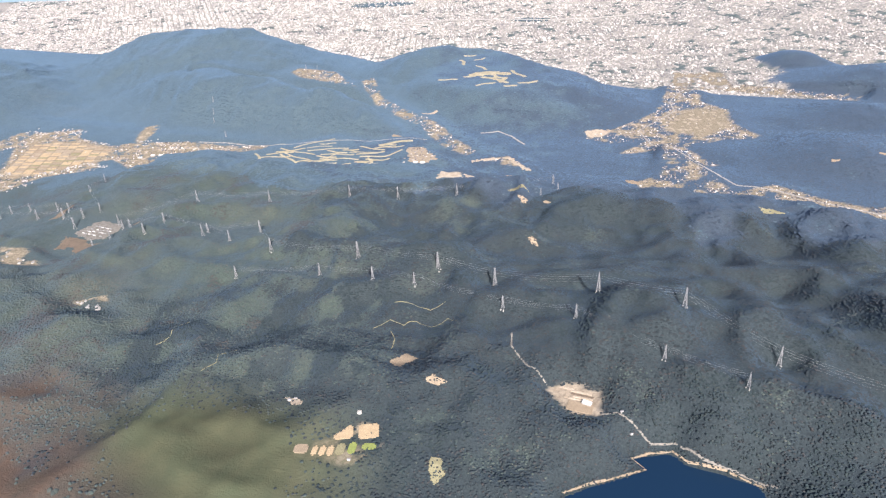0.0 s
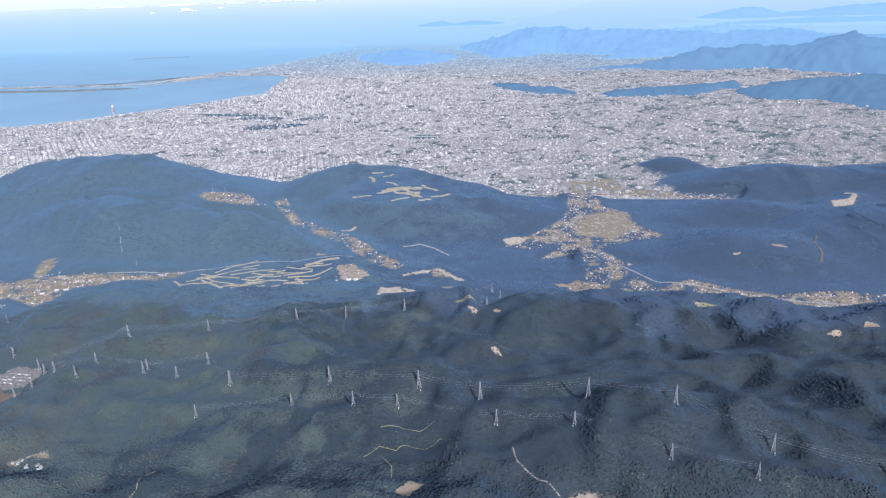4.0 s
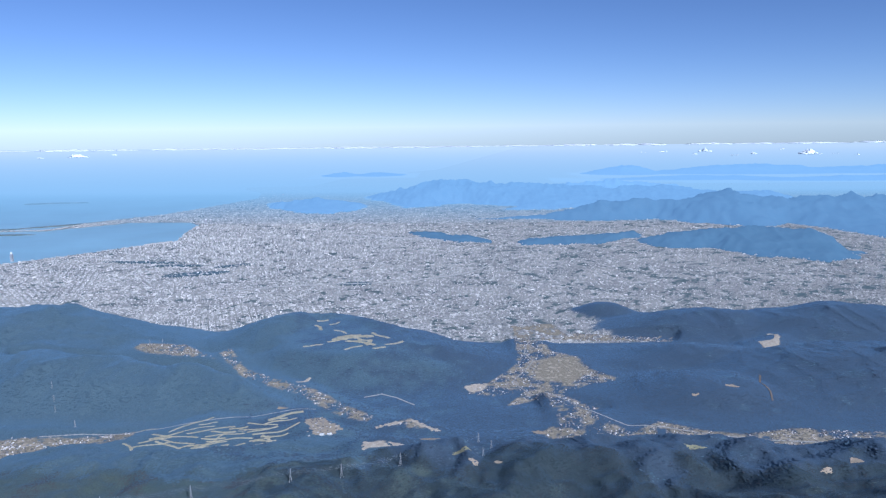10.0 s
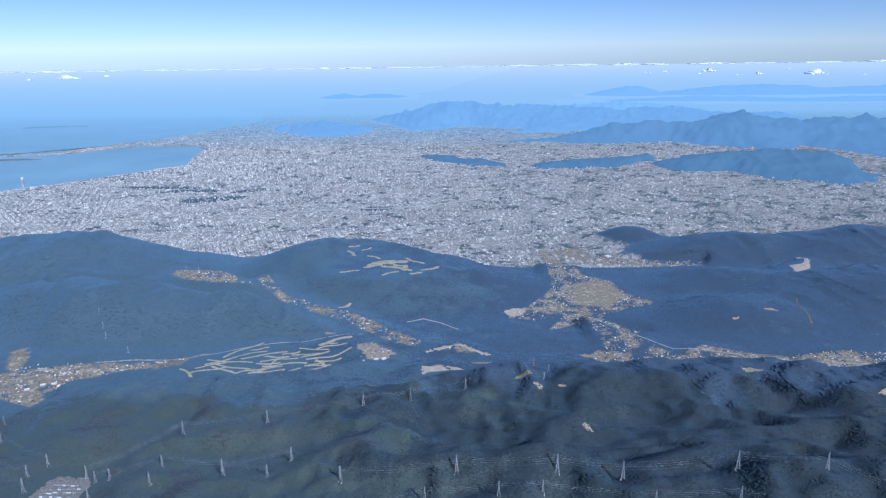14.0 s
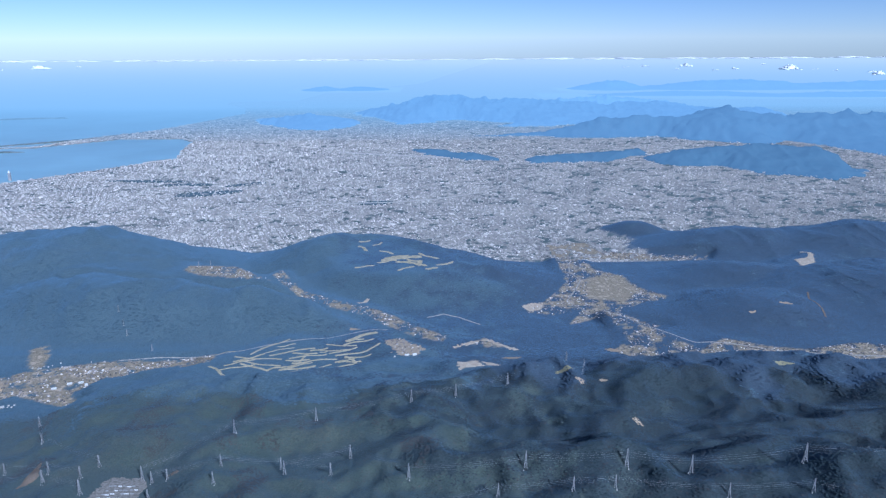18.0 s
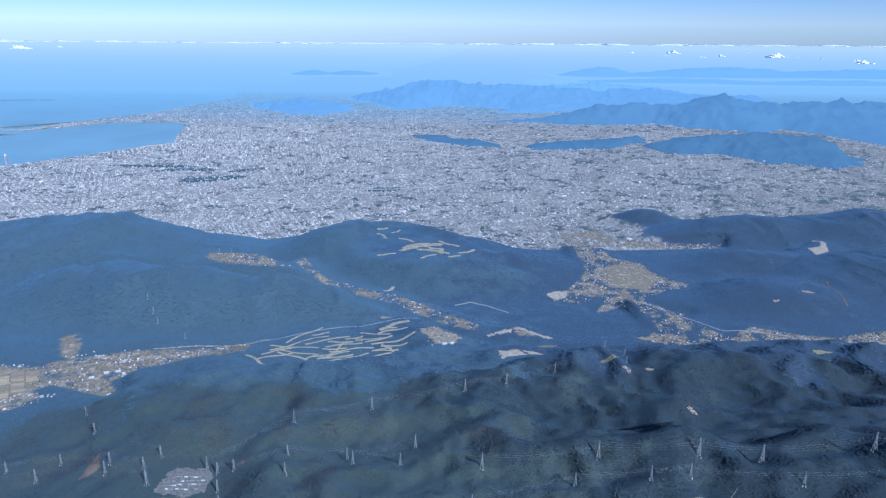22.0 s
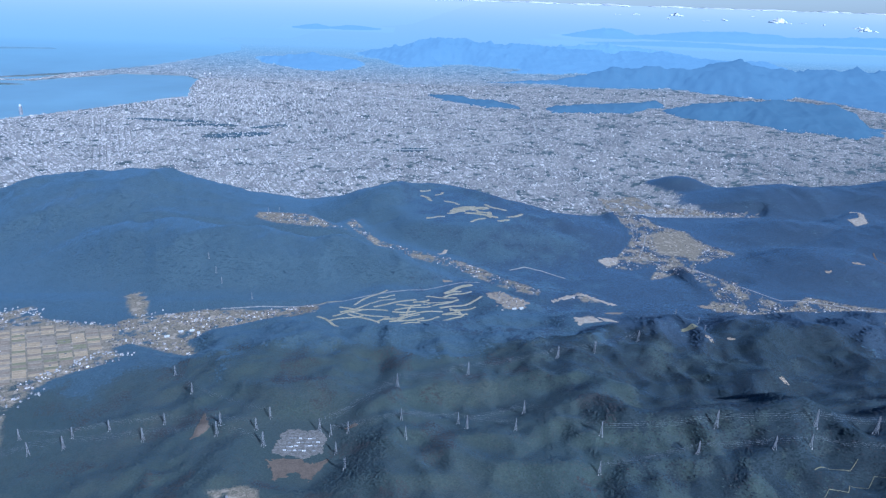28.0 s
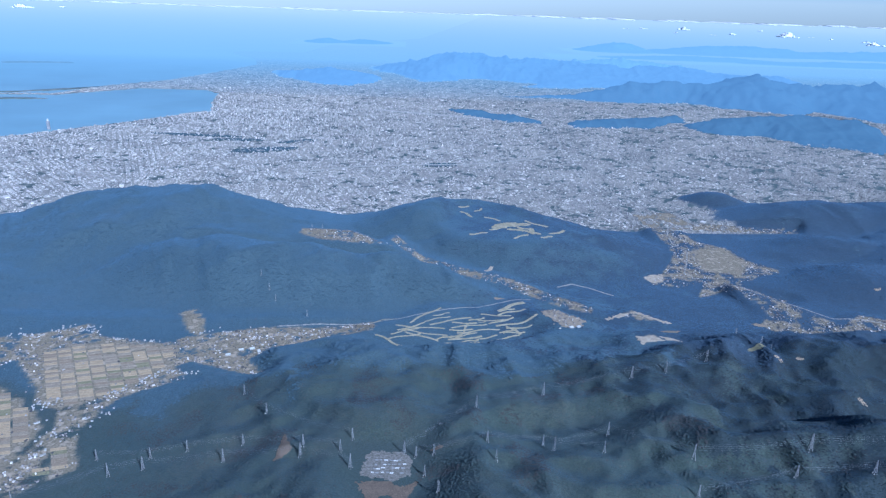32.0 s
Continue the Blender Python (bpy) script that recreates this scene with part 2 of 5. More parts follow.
RANGES = [
    (480, 2020, 90, 60, 0, 21), (840, 2030, 260, 70, 0, 21), (1250, 2030, 300, 70, 0, 18), (-320, 2010, 45, 50, 0, 9), (-215, 2020, 60, 50, 0, 7), (620, 1800, 200, 40, 0, 9), (1000, 1750, 240, 40, 0, 10),
]
# outlines of level ground, and the height at which it lies
FIELDS = [(-235, 255), (-216, 261), (-205, 270), (-197, 258), (-171, 253), (-164, 258), (-133, 269), (-114, 268), (-91, 274), (-89, 264), (-104, 260), (-120, 251), (-129, 251), (-135, 239), (-127, 228), (-142, 233), (-156, 239), (-161, 235), (-153, 227), (-166, 219), (-173, 213), (-178, 195), (-170, 176), (-179, 168), (-187, 160), (-235, 170)]
WOOD_BELT = [(-222, 232), (-220, 238), (-211, 228), (-203, 219), (-199, 210), (-195, 207.5), (-190, 206), (-186, 197), (-187, 188), (-188, 182), (-191, 182), (-190, 188), (-190, 196), (-196, 205.5), (-201, 207), (-206, 214), (-212, 217), (-216, 220)]
WEST_PADDIES = [(-217, 218), (-210, 215.5), (-203, 209), (-200, 205), (-196, 203), (-191.5, 194), (-192, 184), (-197, 180), (-215, 195)]
SOUTH_PADDIES = [(-181, 177), (-181, 186), (-179, 191), (-174, 186), (-172, 180), (-176, 174), (-181, 169), (-183, 171)]
PADDIES = [(-212, 244), (-202, 251), (-191, 253), (-168, 251), (-164, 241), (-167, 228), (-177, 215), (-186, 209), (-196, 210)]
TIP = [(-174, 281), (-167, 284), (-161, 273), (-158, 258), (-164, 263)]
LINKS = [(-92, 262), (-77, 270), (-62, 288), (-45, 283), (-24, 296), (-19, 274), (-28, 260), (-38, 252), (-50, 248), (-67, 243), (-80, 246), (-90, 256)]
PLATEAU = [(-136, 367), (-135, 375), (-109, 373), (-94, 358), (-84, 352), (-99, 352), (-124, 357)]
GAP_ROAD = [(-84, 374), (-73, 357), (-51, 340), (-31, 329), (-19, 318), (-6, 304), (8, 293), (6, 286), (-8, 294), (-21, 306), (-31, 318), (-51, 330), (-73, 347), (-86, 362)]
CLEARING = [(11, 242), (18, 243), (21, 239), (14, 237.5), (12, 236)]
WORKS = [(-19, 277), (-13, 279), (-2, 269), (-4, 263), (-13, 263)]
KNOLL = [(14, 281), (24, 288), (30, 280), (35, 275.5), (23, 280)]
PIT = [(47, 343), (53, 348), (59, 349), (57, 341), (51, 337)]
TOWN = [(78, 404), (77, 384), (70, 369), (55, 344), (48, 336), (61, 332), (78, 340), (69, 321), (80, 325), (101, 312), (111, 318), (103, 325), (95, 336), (110, 348), (129, 357), (116, 374), (112, 394), (98, 404), (92, 440), (78, 440)]
TOWN_FIELD = [(91, 389), (111, 394), (113, 370), (103, 352), (85, 356)]
VALLEY = [(87, 329), (105, 304), (118, 282), (133, 294), (149, 285), (163, 281), (188, 288), (205, 286), (260, 280), (260, 262), (184, 265), (171, 271), (149, 275), (123, 271), (102, 265), (87, 268), (81, 283), (90, 292)]
OPEN_FIELD = [(78, 468), (106, 475), (113, 442), (87, 430), (79, 442)]
TONGUE = [(110, 452), (130, 449), (180, 441), (177, 433), (125, 434), (108, 438)]
QUARRY = [(223, 413), (231, 416), (240, 425), (232, 407), (221, 400)]
LINKS_HIGH = [(-55, 393), (-43, 429), (-33, 435), (-8, 405), (7, 383), (0, 371), (-19, 368), (-47, 372)]
YARD = [(-89, 168), (-75, 168), (-72, 152), (-77, 143), (-86, 144), (-90, 155)]
LAKE_SHORE = [(93, 93), (97, 97), (101, 100), (106, 104), (103, 106), (106, 108), (110, 110), (113, 108), (119, 108), (125, 107), (127, 104), (128, 90), (126, 70), (95, 70)]
RED_SLOPE = [(-25, 80), (-15, 89), (0, 84), (-6, 74), (7, 72), (24, 65), (20, 40), (-60, 40), (-60, 75)]
FARM = [(44, 82), (51, 89), (53, 94), (57, 96), (61, 90), (57, 84), (50, 83)]
CAMP = [(85, 115), (88, 118), (95, 118), (96, 111), (91, 110), (87, 113)]
GLADE = [(52, 111), (54, 115), (57, 114), (55, 109)]
HAMLET = [(-99, 137), (-91, 139), (-73, 131), (-88, 127)]
HAMLET_LOW = [(-41, 114), (-35, 120), (-30, 112), (-36, 111)]
BAY = [(-900, 560), (-558, 634), (-500, 651), (-453, 686), (-400, 748), (-358, 800), (-330, 838), (-314, 848), (-333, 922), (-345, 1000), (-370, 1028), (-457, 1030), (-540, 945), (-620, 935), (-720, 930), (-900, 900), (-1600, 900), (-1600, 500)]
OCEAN = [(-1600, 905), (-900, 905), (-720, 940), (-620, 943), (-545, 955), (-510, 1046), (-451, 1120), (-410, 1250), (-372, 1384), (-400, 1500), (-470, 1600), (-470, 1640), (-330, 1660), (-300, 1900), (-60, 2300), (400, 4950), (-5000, 4950), (-5000, 905)]
LEVELS = [(FIELDS, 11, 7), (LINKS, 13, 13), (PLATEAU, 18.5, 16), (GAP_ROAD, 11, 14), (CLEARING, 22.5, 15), (WORKS, 16, 12), (KNOLL, 12, 14), (PIT, 6, 15), (TOWN, 5, 10), (VALLEY, 9, 8),
          (OPEN_FIELD, 2, 8), (QUARRY, 8.5, 18), (TONGUE, 2, 6), (LINKS_HIGH, 17, 16), (YARD, 25.5, 17), (LAKE_SHORE, 32.92, 6), (FARM, 38, 4), (CAMP, 37, 4), (GLADE, 39, 3), (HAMLET, 28, 5), (HAMLET_LOW, 33.5, 8)]


# towers of the power lines: their height, then where they stand
LINES = [
    (5.2, [(25.4, 148.2), (49.3, 145.8), (64.5, 144.6), (89.6, 141.7), (108.1, 139.0), (127.2, 132.9), (150, 128)]),
    (4.4, [(-36.3, 159.4), (-19.9, 166.9), (-3.2, 149.3), (25.4, 148.2)]),
    (4.6, [(-76, 164), (-55.3, 180.7), (-33.5, 191.7), (-4.5, 197.6), (9.6, 205.9), (27.5, 216.1), (53.6, 249.9)]),
    (3.7, [(-6.5, 136.8), (18.1, 140.1), (35.1, 137.6), (45.3, 139.8), (69.6, 134.6), (86.8, 131.8), (106.0, 124.1), (121.3, 119.8)]),
    (4.6, [(-180, 160), (-159.7, 171.9), (-150.2, 173.1), (-127.2, 172.3), (-104.3, 165.9), (-90, 158)]),
    (3.8, [(-166.0, 179.4), (-150.0, 178.4), (-139.4, 179.1), (-122.9, 178.4), (-103.9, 168.6), (-93.3, 165.1)]),
    (3.8, [(-72.8, 162.4), (-53.8, 162.4), (-38.3, 164.1), (-23.7, 156.6)]),
    (3.8, [(-129.6, 209.0), (-118.6, 191.4), (-90.5, 170.3)]),
    (3.0, [(-118.9, 276.8), (-134.2, 288.3), (-137.8, 293.7), (-142.5, 300.7), (-130.0, 373.9), (-125.1, 379.1)]),
    (3.8, [(-70.6, 154.4), (-52.6, 152.2)]), (3.6, [(-67.4, 144.8), (-68.0, 161.2)]), (3.2, [(55.0, 225.6), (58.1, 238.3)]),
]


def outside(x, y, outline):
    """How far each place lies outside an outline; negative within."""
    near, inside = np.full(np.shape(x), 1e9), np.zeros(np.shape(x), bool)
    for (ax, ay), (bx, by) in zip(outline, outline[1:] + outline[:1]):
        ex, ey = bx - ax, by - ay
        k = np.clip(((x - ax) * ex + (y - ay) * ey) / (ex * ex + ey * ey + 1e-9), 0, 1)
        near = np.minimum(near, np.hypot(x - ax - k * ex, y - ay - k * ey))
        with np.errstate(divide="ignore", invalid="ignore"):
            cross = ((ay > y) != (by > y)) & (x < (bx - ax) * (y - ay) / (by - ay + 1e-12) + ax)
        inside ^= cross
    return np.where(inside, -near, near)


def bumps(x, y, hills):
    top = np.zeros(np.shape(x))
    for cx, cy, rx, ry, turn, high in hills:
        c, s = math.cos(radians(turn)), math.sin(radians(turn))
        dx, dy = x - cx, y - cy
        r = ((dx * c + dy * s) / rx) ** 2 + ((dy * c - dx * s) / ry) ** 2
        b = high * np.exp(-1.1 * r ** 1.25)
        top = np.maximum(top, b) + 0.35 * np.minimum(top, b)
    return top


TOWER_FEET = np.array([p for tall, places in LINES for p in places])


def spurs(x, y):
    """Spurs and gullies that water has cut into the slopes, finer ones riding on larger."""
    c, s = math.cos(0.42), math.sin(0.42)
    u, v = c * x + s * y, c * y - s * x
    u, v = u + 7 * (fbm(x / 17 + 61, y / 17 + 13, 3) - 0.47), v + 7 * (fbm(x / 17 + 23, y / 17 + 77, 3) - 0.47)
    large = fine = 0.0
    for size, deep, k in ((26.0, 3.6, 0), (12.0, 1.9, 1), (6.0, 0.95, 2), (3.2, 0.5, 3)):
        n = value_noise(u / size + 31.7 * k, v / (1.7 * size) + 11.3 * k)
        cut = deep * (0.62 - abs(2 * n - 1)) * (1.0 if k == 0 else 0.55 + 0.9 * value_noise(u / 15 + 8, v / 25 + 5))
        large, fine = (large + cut, fine) if k < 2 else (large, fine + cut)
    return large, fine


def away_from_towers(x, y, reach):
    near = np.full(np.shape(x), 1e9)
    for tx, ty in TOWER_FEET:
        near = np.minimum(near, (x - tx) ** 2 + (y - ty) ** 2)
    return smooth(0.4, reach, np.sqrt(near))


def raw_height(x, y):
    x, y = np.asarray(x, float), np.asarray(y, float)
    back = np.interp(y, [40, 90, 115, 145, 165, 185, 205, 225, 245, 262, 285, 330, 420, 470], [39, 36, 35, 33, 30, 28, 27, 25, 20.5, 14, 8.5, 6, 2, 0.8])
    west = smooth(-165, -70, x + 8 * fbm(x / 30, y / 30))
    back = np.where(back > 11, 11 + (back - 11) * west, back)
    back = back + bumps(x, y, BACK_HILLS)
    hill = bumps(x, y, HILLS)
    wx, wy = x + 9 * fbm(x / 22 + 3, y / 22), y + 9 * fbm(x / 22, y / 22 + 8)
    rough = 0.17 * np.maximum(back - 10, 0) + 0.085 * hill + 0.5 * smooth(1, 6, back + hill)
    rough = rough * (0.5 + 0.5 * smooth(78, 108, y))
    z = back + hill + rough * (2.1 * ridges(wx / 34, wy / 34, 3) - 1.0)
    z = z + smooth(12, 22, back + hill) * (0.6 + 1.9 * smooth(85, 110, y) * (1 - 0.8 * smooth(45, -5, x) * smooth(150, 118, y))) * (1 + (0.7 + 1.0 * smooth(-40, 10, x)) * smooth(110, 140, y) * smooth(265, 235, y)) * (1 - 0.4 * smooth(4, 12, hill)) * (ridges(wx / 15 + 4, wy / 15, 3) - 0.55)
    z = z + 2.2 * smooth(5, 14, hill) * (ridges(x / 10 + 0.04 * y + 2, y / 34, 2) - 0.45)
    z = z + 0.9 * np.exp(-((x - 54) / 9) ** 2 - ((y - 167) / 7) ** 2) + 3.5 * np.exp(-((x - 91) / 7) ** 2 - ((y - 103) / 6) ** 2) - 0.6 * np.exp(-((x - 48) / 7) ** 2 - ((y - 157) / 4.5) ** 2)
    carved = smooth(11, 19, back) * (0.42 + 0.58 * smooth(-45, 35, x)) * smooth(72, 105, y) * (1 - 0.3 * smooth(70, 130, x)) + 0.2 * smooth(4, 14, hill) * (1 - smooth(11, 19, back))
    large, fine = spurs(x, y)
    z = z + carved * (large * away_from_towers(x, y, 7.5) + fine * away_from_towers(x, y, 2.5))
    for outline, flat, soft in LEVELS:
        x0, x1 = min(p[0] for p in outline) - soft, max(p[0] for p in outline) + soft
        y0, y1 = min(p[1] for p in outline) - soft, max(p[1] for p in outline) + soft
        sel = (x > x0) & (x < x1) & (y > y0) & (y < y1)
        if np.any(sel):
            d = outside(x[sel], y[sel], outline)
            keep = smooth(0, soft, d)
            level = np.interp(x[sel], [-88, -68], [17.5, flat]) if outline is GAP_ROAD else flat
            z[sel] = level + (z[sel] - level) * keep
    for outline in (BAY, OCEAN):
        d = outside(x, y, outline) + 5 * (fbm(x / 9, y / 9) - 0.5)
        z = np.where(d < 0, -1.5, z)
    return z


def eased(z):
    """Softened land: every place drawn towards its neighbours, most where a slope falls steeply away from the sun, so
    its shade stays mild.
    """
    def soften(a):
        a = np.pad(a, 1, mode="edge")
        a = 0.25 * a[:-2] + 0.5 * a[1:-1] + 0.25 * a[2:]
        return 0.25 * a[:, :-2] + 0.5 * a[:, 1:-1] + 0.25 * a[:, 2:]
    z = soften(z)
    for k in range(16):
        gy, gx = np.gradient(z)
        # slopes facing away from the sun are flattened to lighten their shade
        steep = smooth(0.34, 0.6, 0.56 * gx - 0.83 * gy)
        z = z + (soften(soften(z)) - z) * soften(soften(steep))
    return z


GRID_X, GRID_Y = -480, -90
GRID = eased(raw_height(*np.meshgrid(np.arange(GRID_X, 481.0), np.arange(GRID_Y, 541.0))))


def height(x, y):
    x, y = np.asarray(x, float), np.asarray(y, float)
    u, v = np.clip(x - GRID_X, 0, 959.99), np.clip(y - GRID_Y, 0, 629.99)
    i, j = u.astype(int), v.astype(int)
    u, v = u - i, v - j
    z = (GRID[j, i] * (1 - u) + GRID[j, i + 1] * u) * (1 - v) + (GRID[j + 1, i] * (1 - u) + GRID[j + 1, i + 1] * u) * v
    beyond = (abs(x) > 470) | (y < -80) | (y > 530)
    if np.any(beyond):
        z = np.array(z)
        z[beyond] = raw_height(x[beyond], y[beyond])
    return z


def dusk(x, y):
    """The share of wood painted darker, growing towards the east where the light is weaker."""
    return smooth(-60, 100, x + 130 * (fbm(x / 40 + 7, y / 40) - 0.47) + 0.12 * (y - 150)) * smooth(620, 540, y)


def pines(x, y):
    """Where the mixed woods give way to far woods painted blue as haze."""
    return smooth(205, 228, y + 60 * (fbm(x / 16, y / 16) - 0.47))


def dark_share(x, y):
    """Patches in which the darker wood takes hold sooner or later."""
    return fbm(x / 7 + 90, y / 7 + 3, 3) * 1.6 - 0.25


def covers(x, y, z):
    """What grows or stands on the ground: shares of each kind."""
    x, y = np.asarray(x, float), np.asarray(y, float)
    wob = 3.0 * (fbm(x / 4, y / 4) - 0.47) + 5.0 * (fbm(x / 9 + 50, y / 9) - 0.47)
    lush = np.where(x < -90, 0.545, np.where((x < 12) & (y > 284), 0.42, 0.455))
    copse = smooth(lush, lush + 0.05, 0.65 * fbm(x / 6 + 9, y / 6 + 4) + 0.35 * fbm(x / 2.2 + 3, y / 2.2 + 8))
    out = {}
    low = bumps(x, y, HILLS)
    out["town"] = smooth(0.4, -0.4, np.where(y > 430, low - 2.2 + 0.4 * wob, 9)) * smooth(2400, 1500, y)

    def within(*names, edge=0.5):
        v = np.zeros(np.shape(x))
        for o in names:
            v = np.maximum(v, smooth(edge, -edge, outside(x, y, o) + 0.5 * wob))
        return v
    out["farm"] = within(FIELDS, TIP, TOWN, VALLEY, OPEN_FIELD, TONGUE, FARM, HAMLET, HAMLET_LOW, GAP_ROAD, PLATEAU, KNOLL)
    out["farm"] *= 1 - within(WOOD_BELT)
    out["farm"] *= 1 - copse * smooth(-1, 3, outside(x, y, PADDIES)) * smooth(-1, 3, outside(x, y, TOWN_FIELD))
    out["bare"] = within(CLEARING, PIT, QUARRY, CAMP, edge=0.3)
    out["red"] = within(RED_SLOPE, edge=9) * (0.55 + 0.45 * smooth(0.4, 0.56, fbm(x / 9 + 2, y / 9 + 6)))
    out["meadow"] = smooth(12, -6, np.hypot((x - 30) / 1.6, y - 78) - 14) * (1 - out["red"])
    for key in ("farm", "bare"):
        out["town"] = out["town"] * (1 - out[key])
    out["town"] = np.where(z < 0, 0, out["town"])
    out["park"] = smooth(0.545, 0.60, 0.55 * fbm(x / 9 + 40, y / 9, 4) + 0.45 * fbm(x / 2.6 + 4, y / 2.6 + 60, 3) + 0.045 * smooth(-150, 250, x)) * out["town"]
    out["pine"] = pines(x, y)
    out["dusk"] = smooth(-0.35 - 0.1 * pines(x, y), 0.35 + 0.1 * pines(x, y), dusk(x, y) - dark_share(x, y)) * smooth(0.1, 0.25, dusk(x, y))
    out["dusk"] = np.maximum(out["dusk"], smooth(0.525, 0.555, fbm(x / 8 + 70, y / 8 + 20, 4)) * smooth(0.22, 0.28, dusk(x, y)) * (1 - out["pine"]))
    # weight of the blue sheen painted as haze, stronger far off
    out["haze_sheen"] = (0.12 + 0.1 * smooth(200, 320, y)) * (1 - np.clip(out["town"] + out["farm"] + out["bare"] + out["red"] + out["meadow"], 0, 1))
    return out


def mesh_object(name, verts, faces, mat, smooth_shade=False):
    """One mesh from arrays: verts n x 3, faces m x 3 or m x 4."""
    me = bpy.data.meshes.new(name)
    k = faces.shape[1]
    me.vertices.add(len(verts))
    me.vertices.foreach_set("co", np.ascontiguousarray(verts, dtype=np.float32).ravel())
    me.loops.add(faces.size)
    me.loops.foreach_set("vertex_index", np.ascontiguousarray(faces, dtype=np.int32).ravel())
    me.polygons.add(len(faces))
    me.polygons.foreach_set("loop_start", np.arange(0, faces.size, k, dtype=np.int32))
    me.update(calc_edges=True)
    me.validate()
    me.polygons.foreach_set("use_smooth", np.full(len(me.polygons), smooth_shade))
    me.materials.append(mat)
    return new(name, me)


def grid_faces(rows, cols):
    i = np.arange(rows - 1)[:, None] * cols + np.arange(cols - 1)[None, :]
    i = i.ravel()
    return np.stack([i, i + 1, i + cols + 1, i + cols], 1)


# ---- the ground, one sheet to the horizon ----
line = [-500.0]
while line[-1] < 4800:
    v = line[-1]
    line.append(v + (30 if v < -140 else max(0.75, min(0.0048 * v, 400)) if v > 60 else 2.5))
line = np.array(line)
u = np.linspace(-1, 1, 620)
spread = (0.5 * u + 0.5 * u ** 3)[None, :] * (330 + 0.95 * np.maximum(line, 0))[:, None] * np.interp(line, [-500, 20, 1000, 4800], [1.6, 1.0, 1.0, 1.0])[:, None]
gx, gy = spread.ravel(), np.repeat(line, len(u))
gz = height(gx, gy)
ground = mesh_object("ground", np.stack([gx, gy, gz], 1), grid_faces(len(line), len(u)), GROUND, True)
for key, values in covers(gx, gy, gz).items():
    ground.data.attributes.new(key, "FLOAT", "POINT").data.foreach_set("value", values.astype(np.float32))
tagged(ground, "wooded mountains and valleys falling to a coastal plain", "ground", kind="structure")

# far ranges: haze painted in as blue emission, one strength per distance
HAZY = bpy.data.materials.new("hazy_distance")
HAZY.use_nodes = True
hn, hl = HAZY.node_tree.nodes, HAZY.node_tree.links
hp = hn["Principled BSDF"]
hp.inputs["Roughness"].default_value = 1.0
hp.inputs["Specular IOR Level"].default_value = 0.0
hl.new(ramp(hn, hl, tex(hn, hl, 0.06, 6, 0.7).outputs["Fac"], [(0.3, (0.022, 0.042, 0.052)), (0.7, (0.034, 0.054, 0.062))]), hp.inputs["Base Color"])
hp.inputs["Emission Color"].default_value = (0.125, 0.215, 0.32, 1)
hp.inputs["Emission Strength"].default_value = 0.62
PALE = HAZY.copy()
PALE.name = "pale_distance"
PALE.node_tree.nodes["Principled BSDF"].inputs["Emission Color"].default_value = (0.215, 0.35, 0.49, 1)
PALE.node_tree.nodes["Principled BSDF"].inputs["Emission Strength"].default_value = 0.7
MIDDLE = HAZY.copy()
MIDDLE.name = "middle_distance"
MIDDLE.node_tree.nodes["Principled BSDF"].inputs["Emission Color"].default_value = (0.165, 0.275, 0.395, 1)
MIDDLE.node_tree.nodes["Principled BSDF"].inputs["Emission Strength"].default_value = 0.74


# low hills in the plain, with less of the painted haze glow
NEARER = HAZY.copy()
NEARER.name = "nearer_hills_haze"
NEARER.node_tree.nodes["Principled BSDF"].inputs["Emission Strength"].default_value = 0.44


def massif(outline, crest, wide, mat, label):
    """A wooded range: a crest line with heights, falling to a ragged foot."""
    x0, x1 = min(p[0] for p in outline) - 12, max(p[0] for p in outline) + 12
    y0, y1 = min(p[1] for p in outline) - 12, max(p[1] for p in outline) + 12
    cols, rows = int(np.clip((x1 - x0) / 2.0, 60, 330)), int(np.clip((y1 - y0) / 2.0, 40, 150))
    ax, ay = np.meshgrid(np.linspace(x0, x1, cols), np.linspace(y0, y1, rows))
    x, y = ax.ravel(), ay.ravel()
    top = np.zeros(len(x))
    for (px, py, pz), (qx, qy, qz) in zip(crest, crest[1:]):
        ex, ey = qx - px, qy - py
        k = np.clip(((x - px) * ex + (y - py) * ey) / (ex * ex + ey * ey), 0, 1)
        d = np.hypot(x - px - k * ex, y - py - k * ey)
        top = np.maximum(top, (pz + (qz - pz) * k) * np.exp(-(d / wide) ** 1.4))
    d = -outside(x, y, outline) + 30 * (fbm(x / 26, y / 26, 4) - 0.47) + 16 * (fbm(x / 8 + 5, y / 8, 3) - 0.47)
    foot = smooth(0, 0.45 * wide, d)
    z = top * foot * (0.86 + 0.30 * (ridges(x / 34, y / 34, 4) - 0.45)) + 4.5 * foot * (ridges(x / 19 + 7, y / 26, 4) - 0.4) + 1.2 * smooth(0, 4, d) - 0.4
    z = np.where(d < 0, -2, z)
    return tagged(mesh_object("backdrop", np.stack([x, y, z], 1), grid_faces(rows, cols), mat, True), label, "mountains", kind="structure")


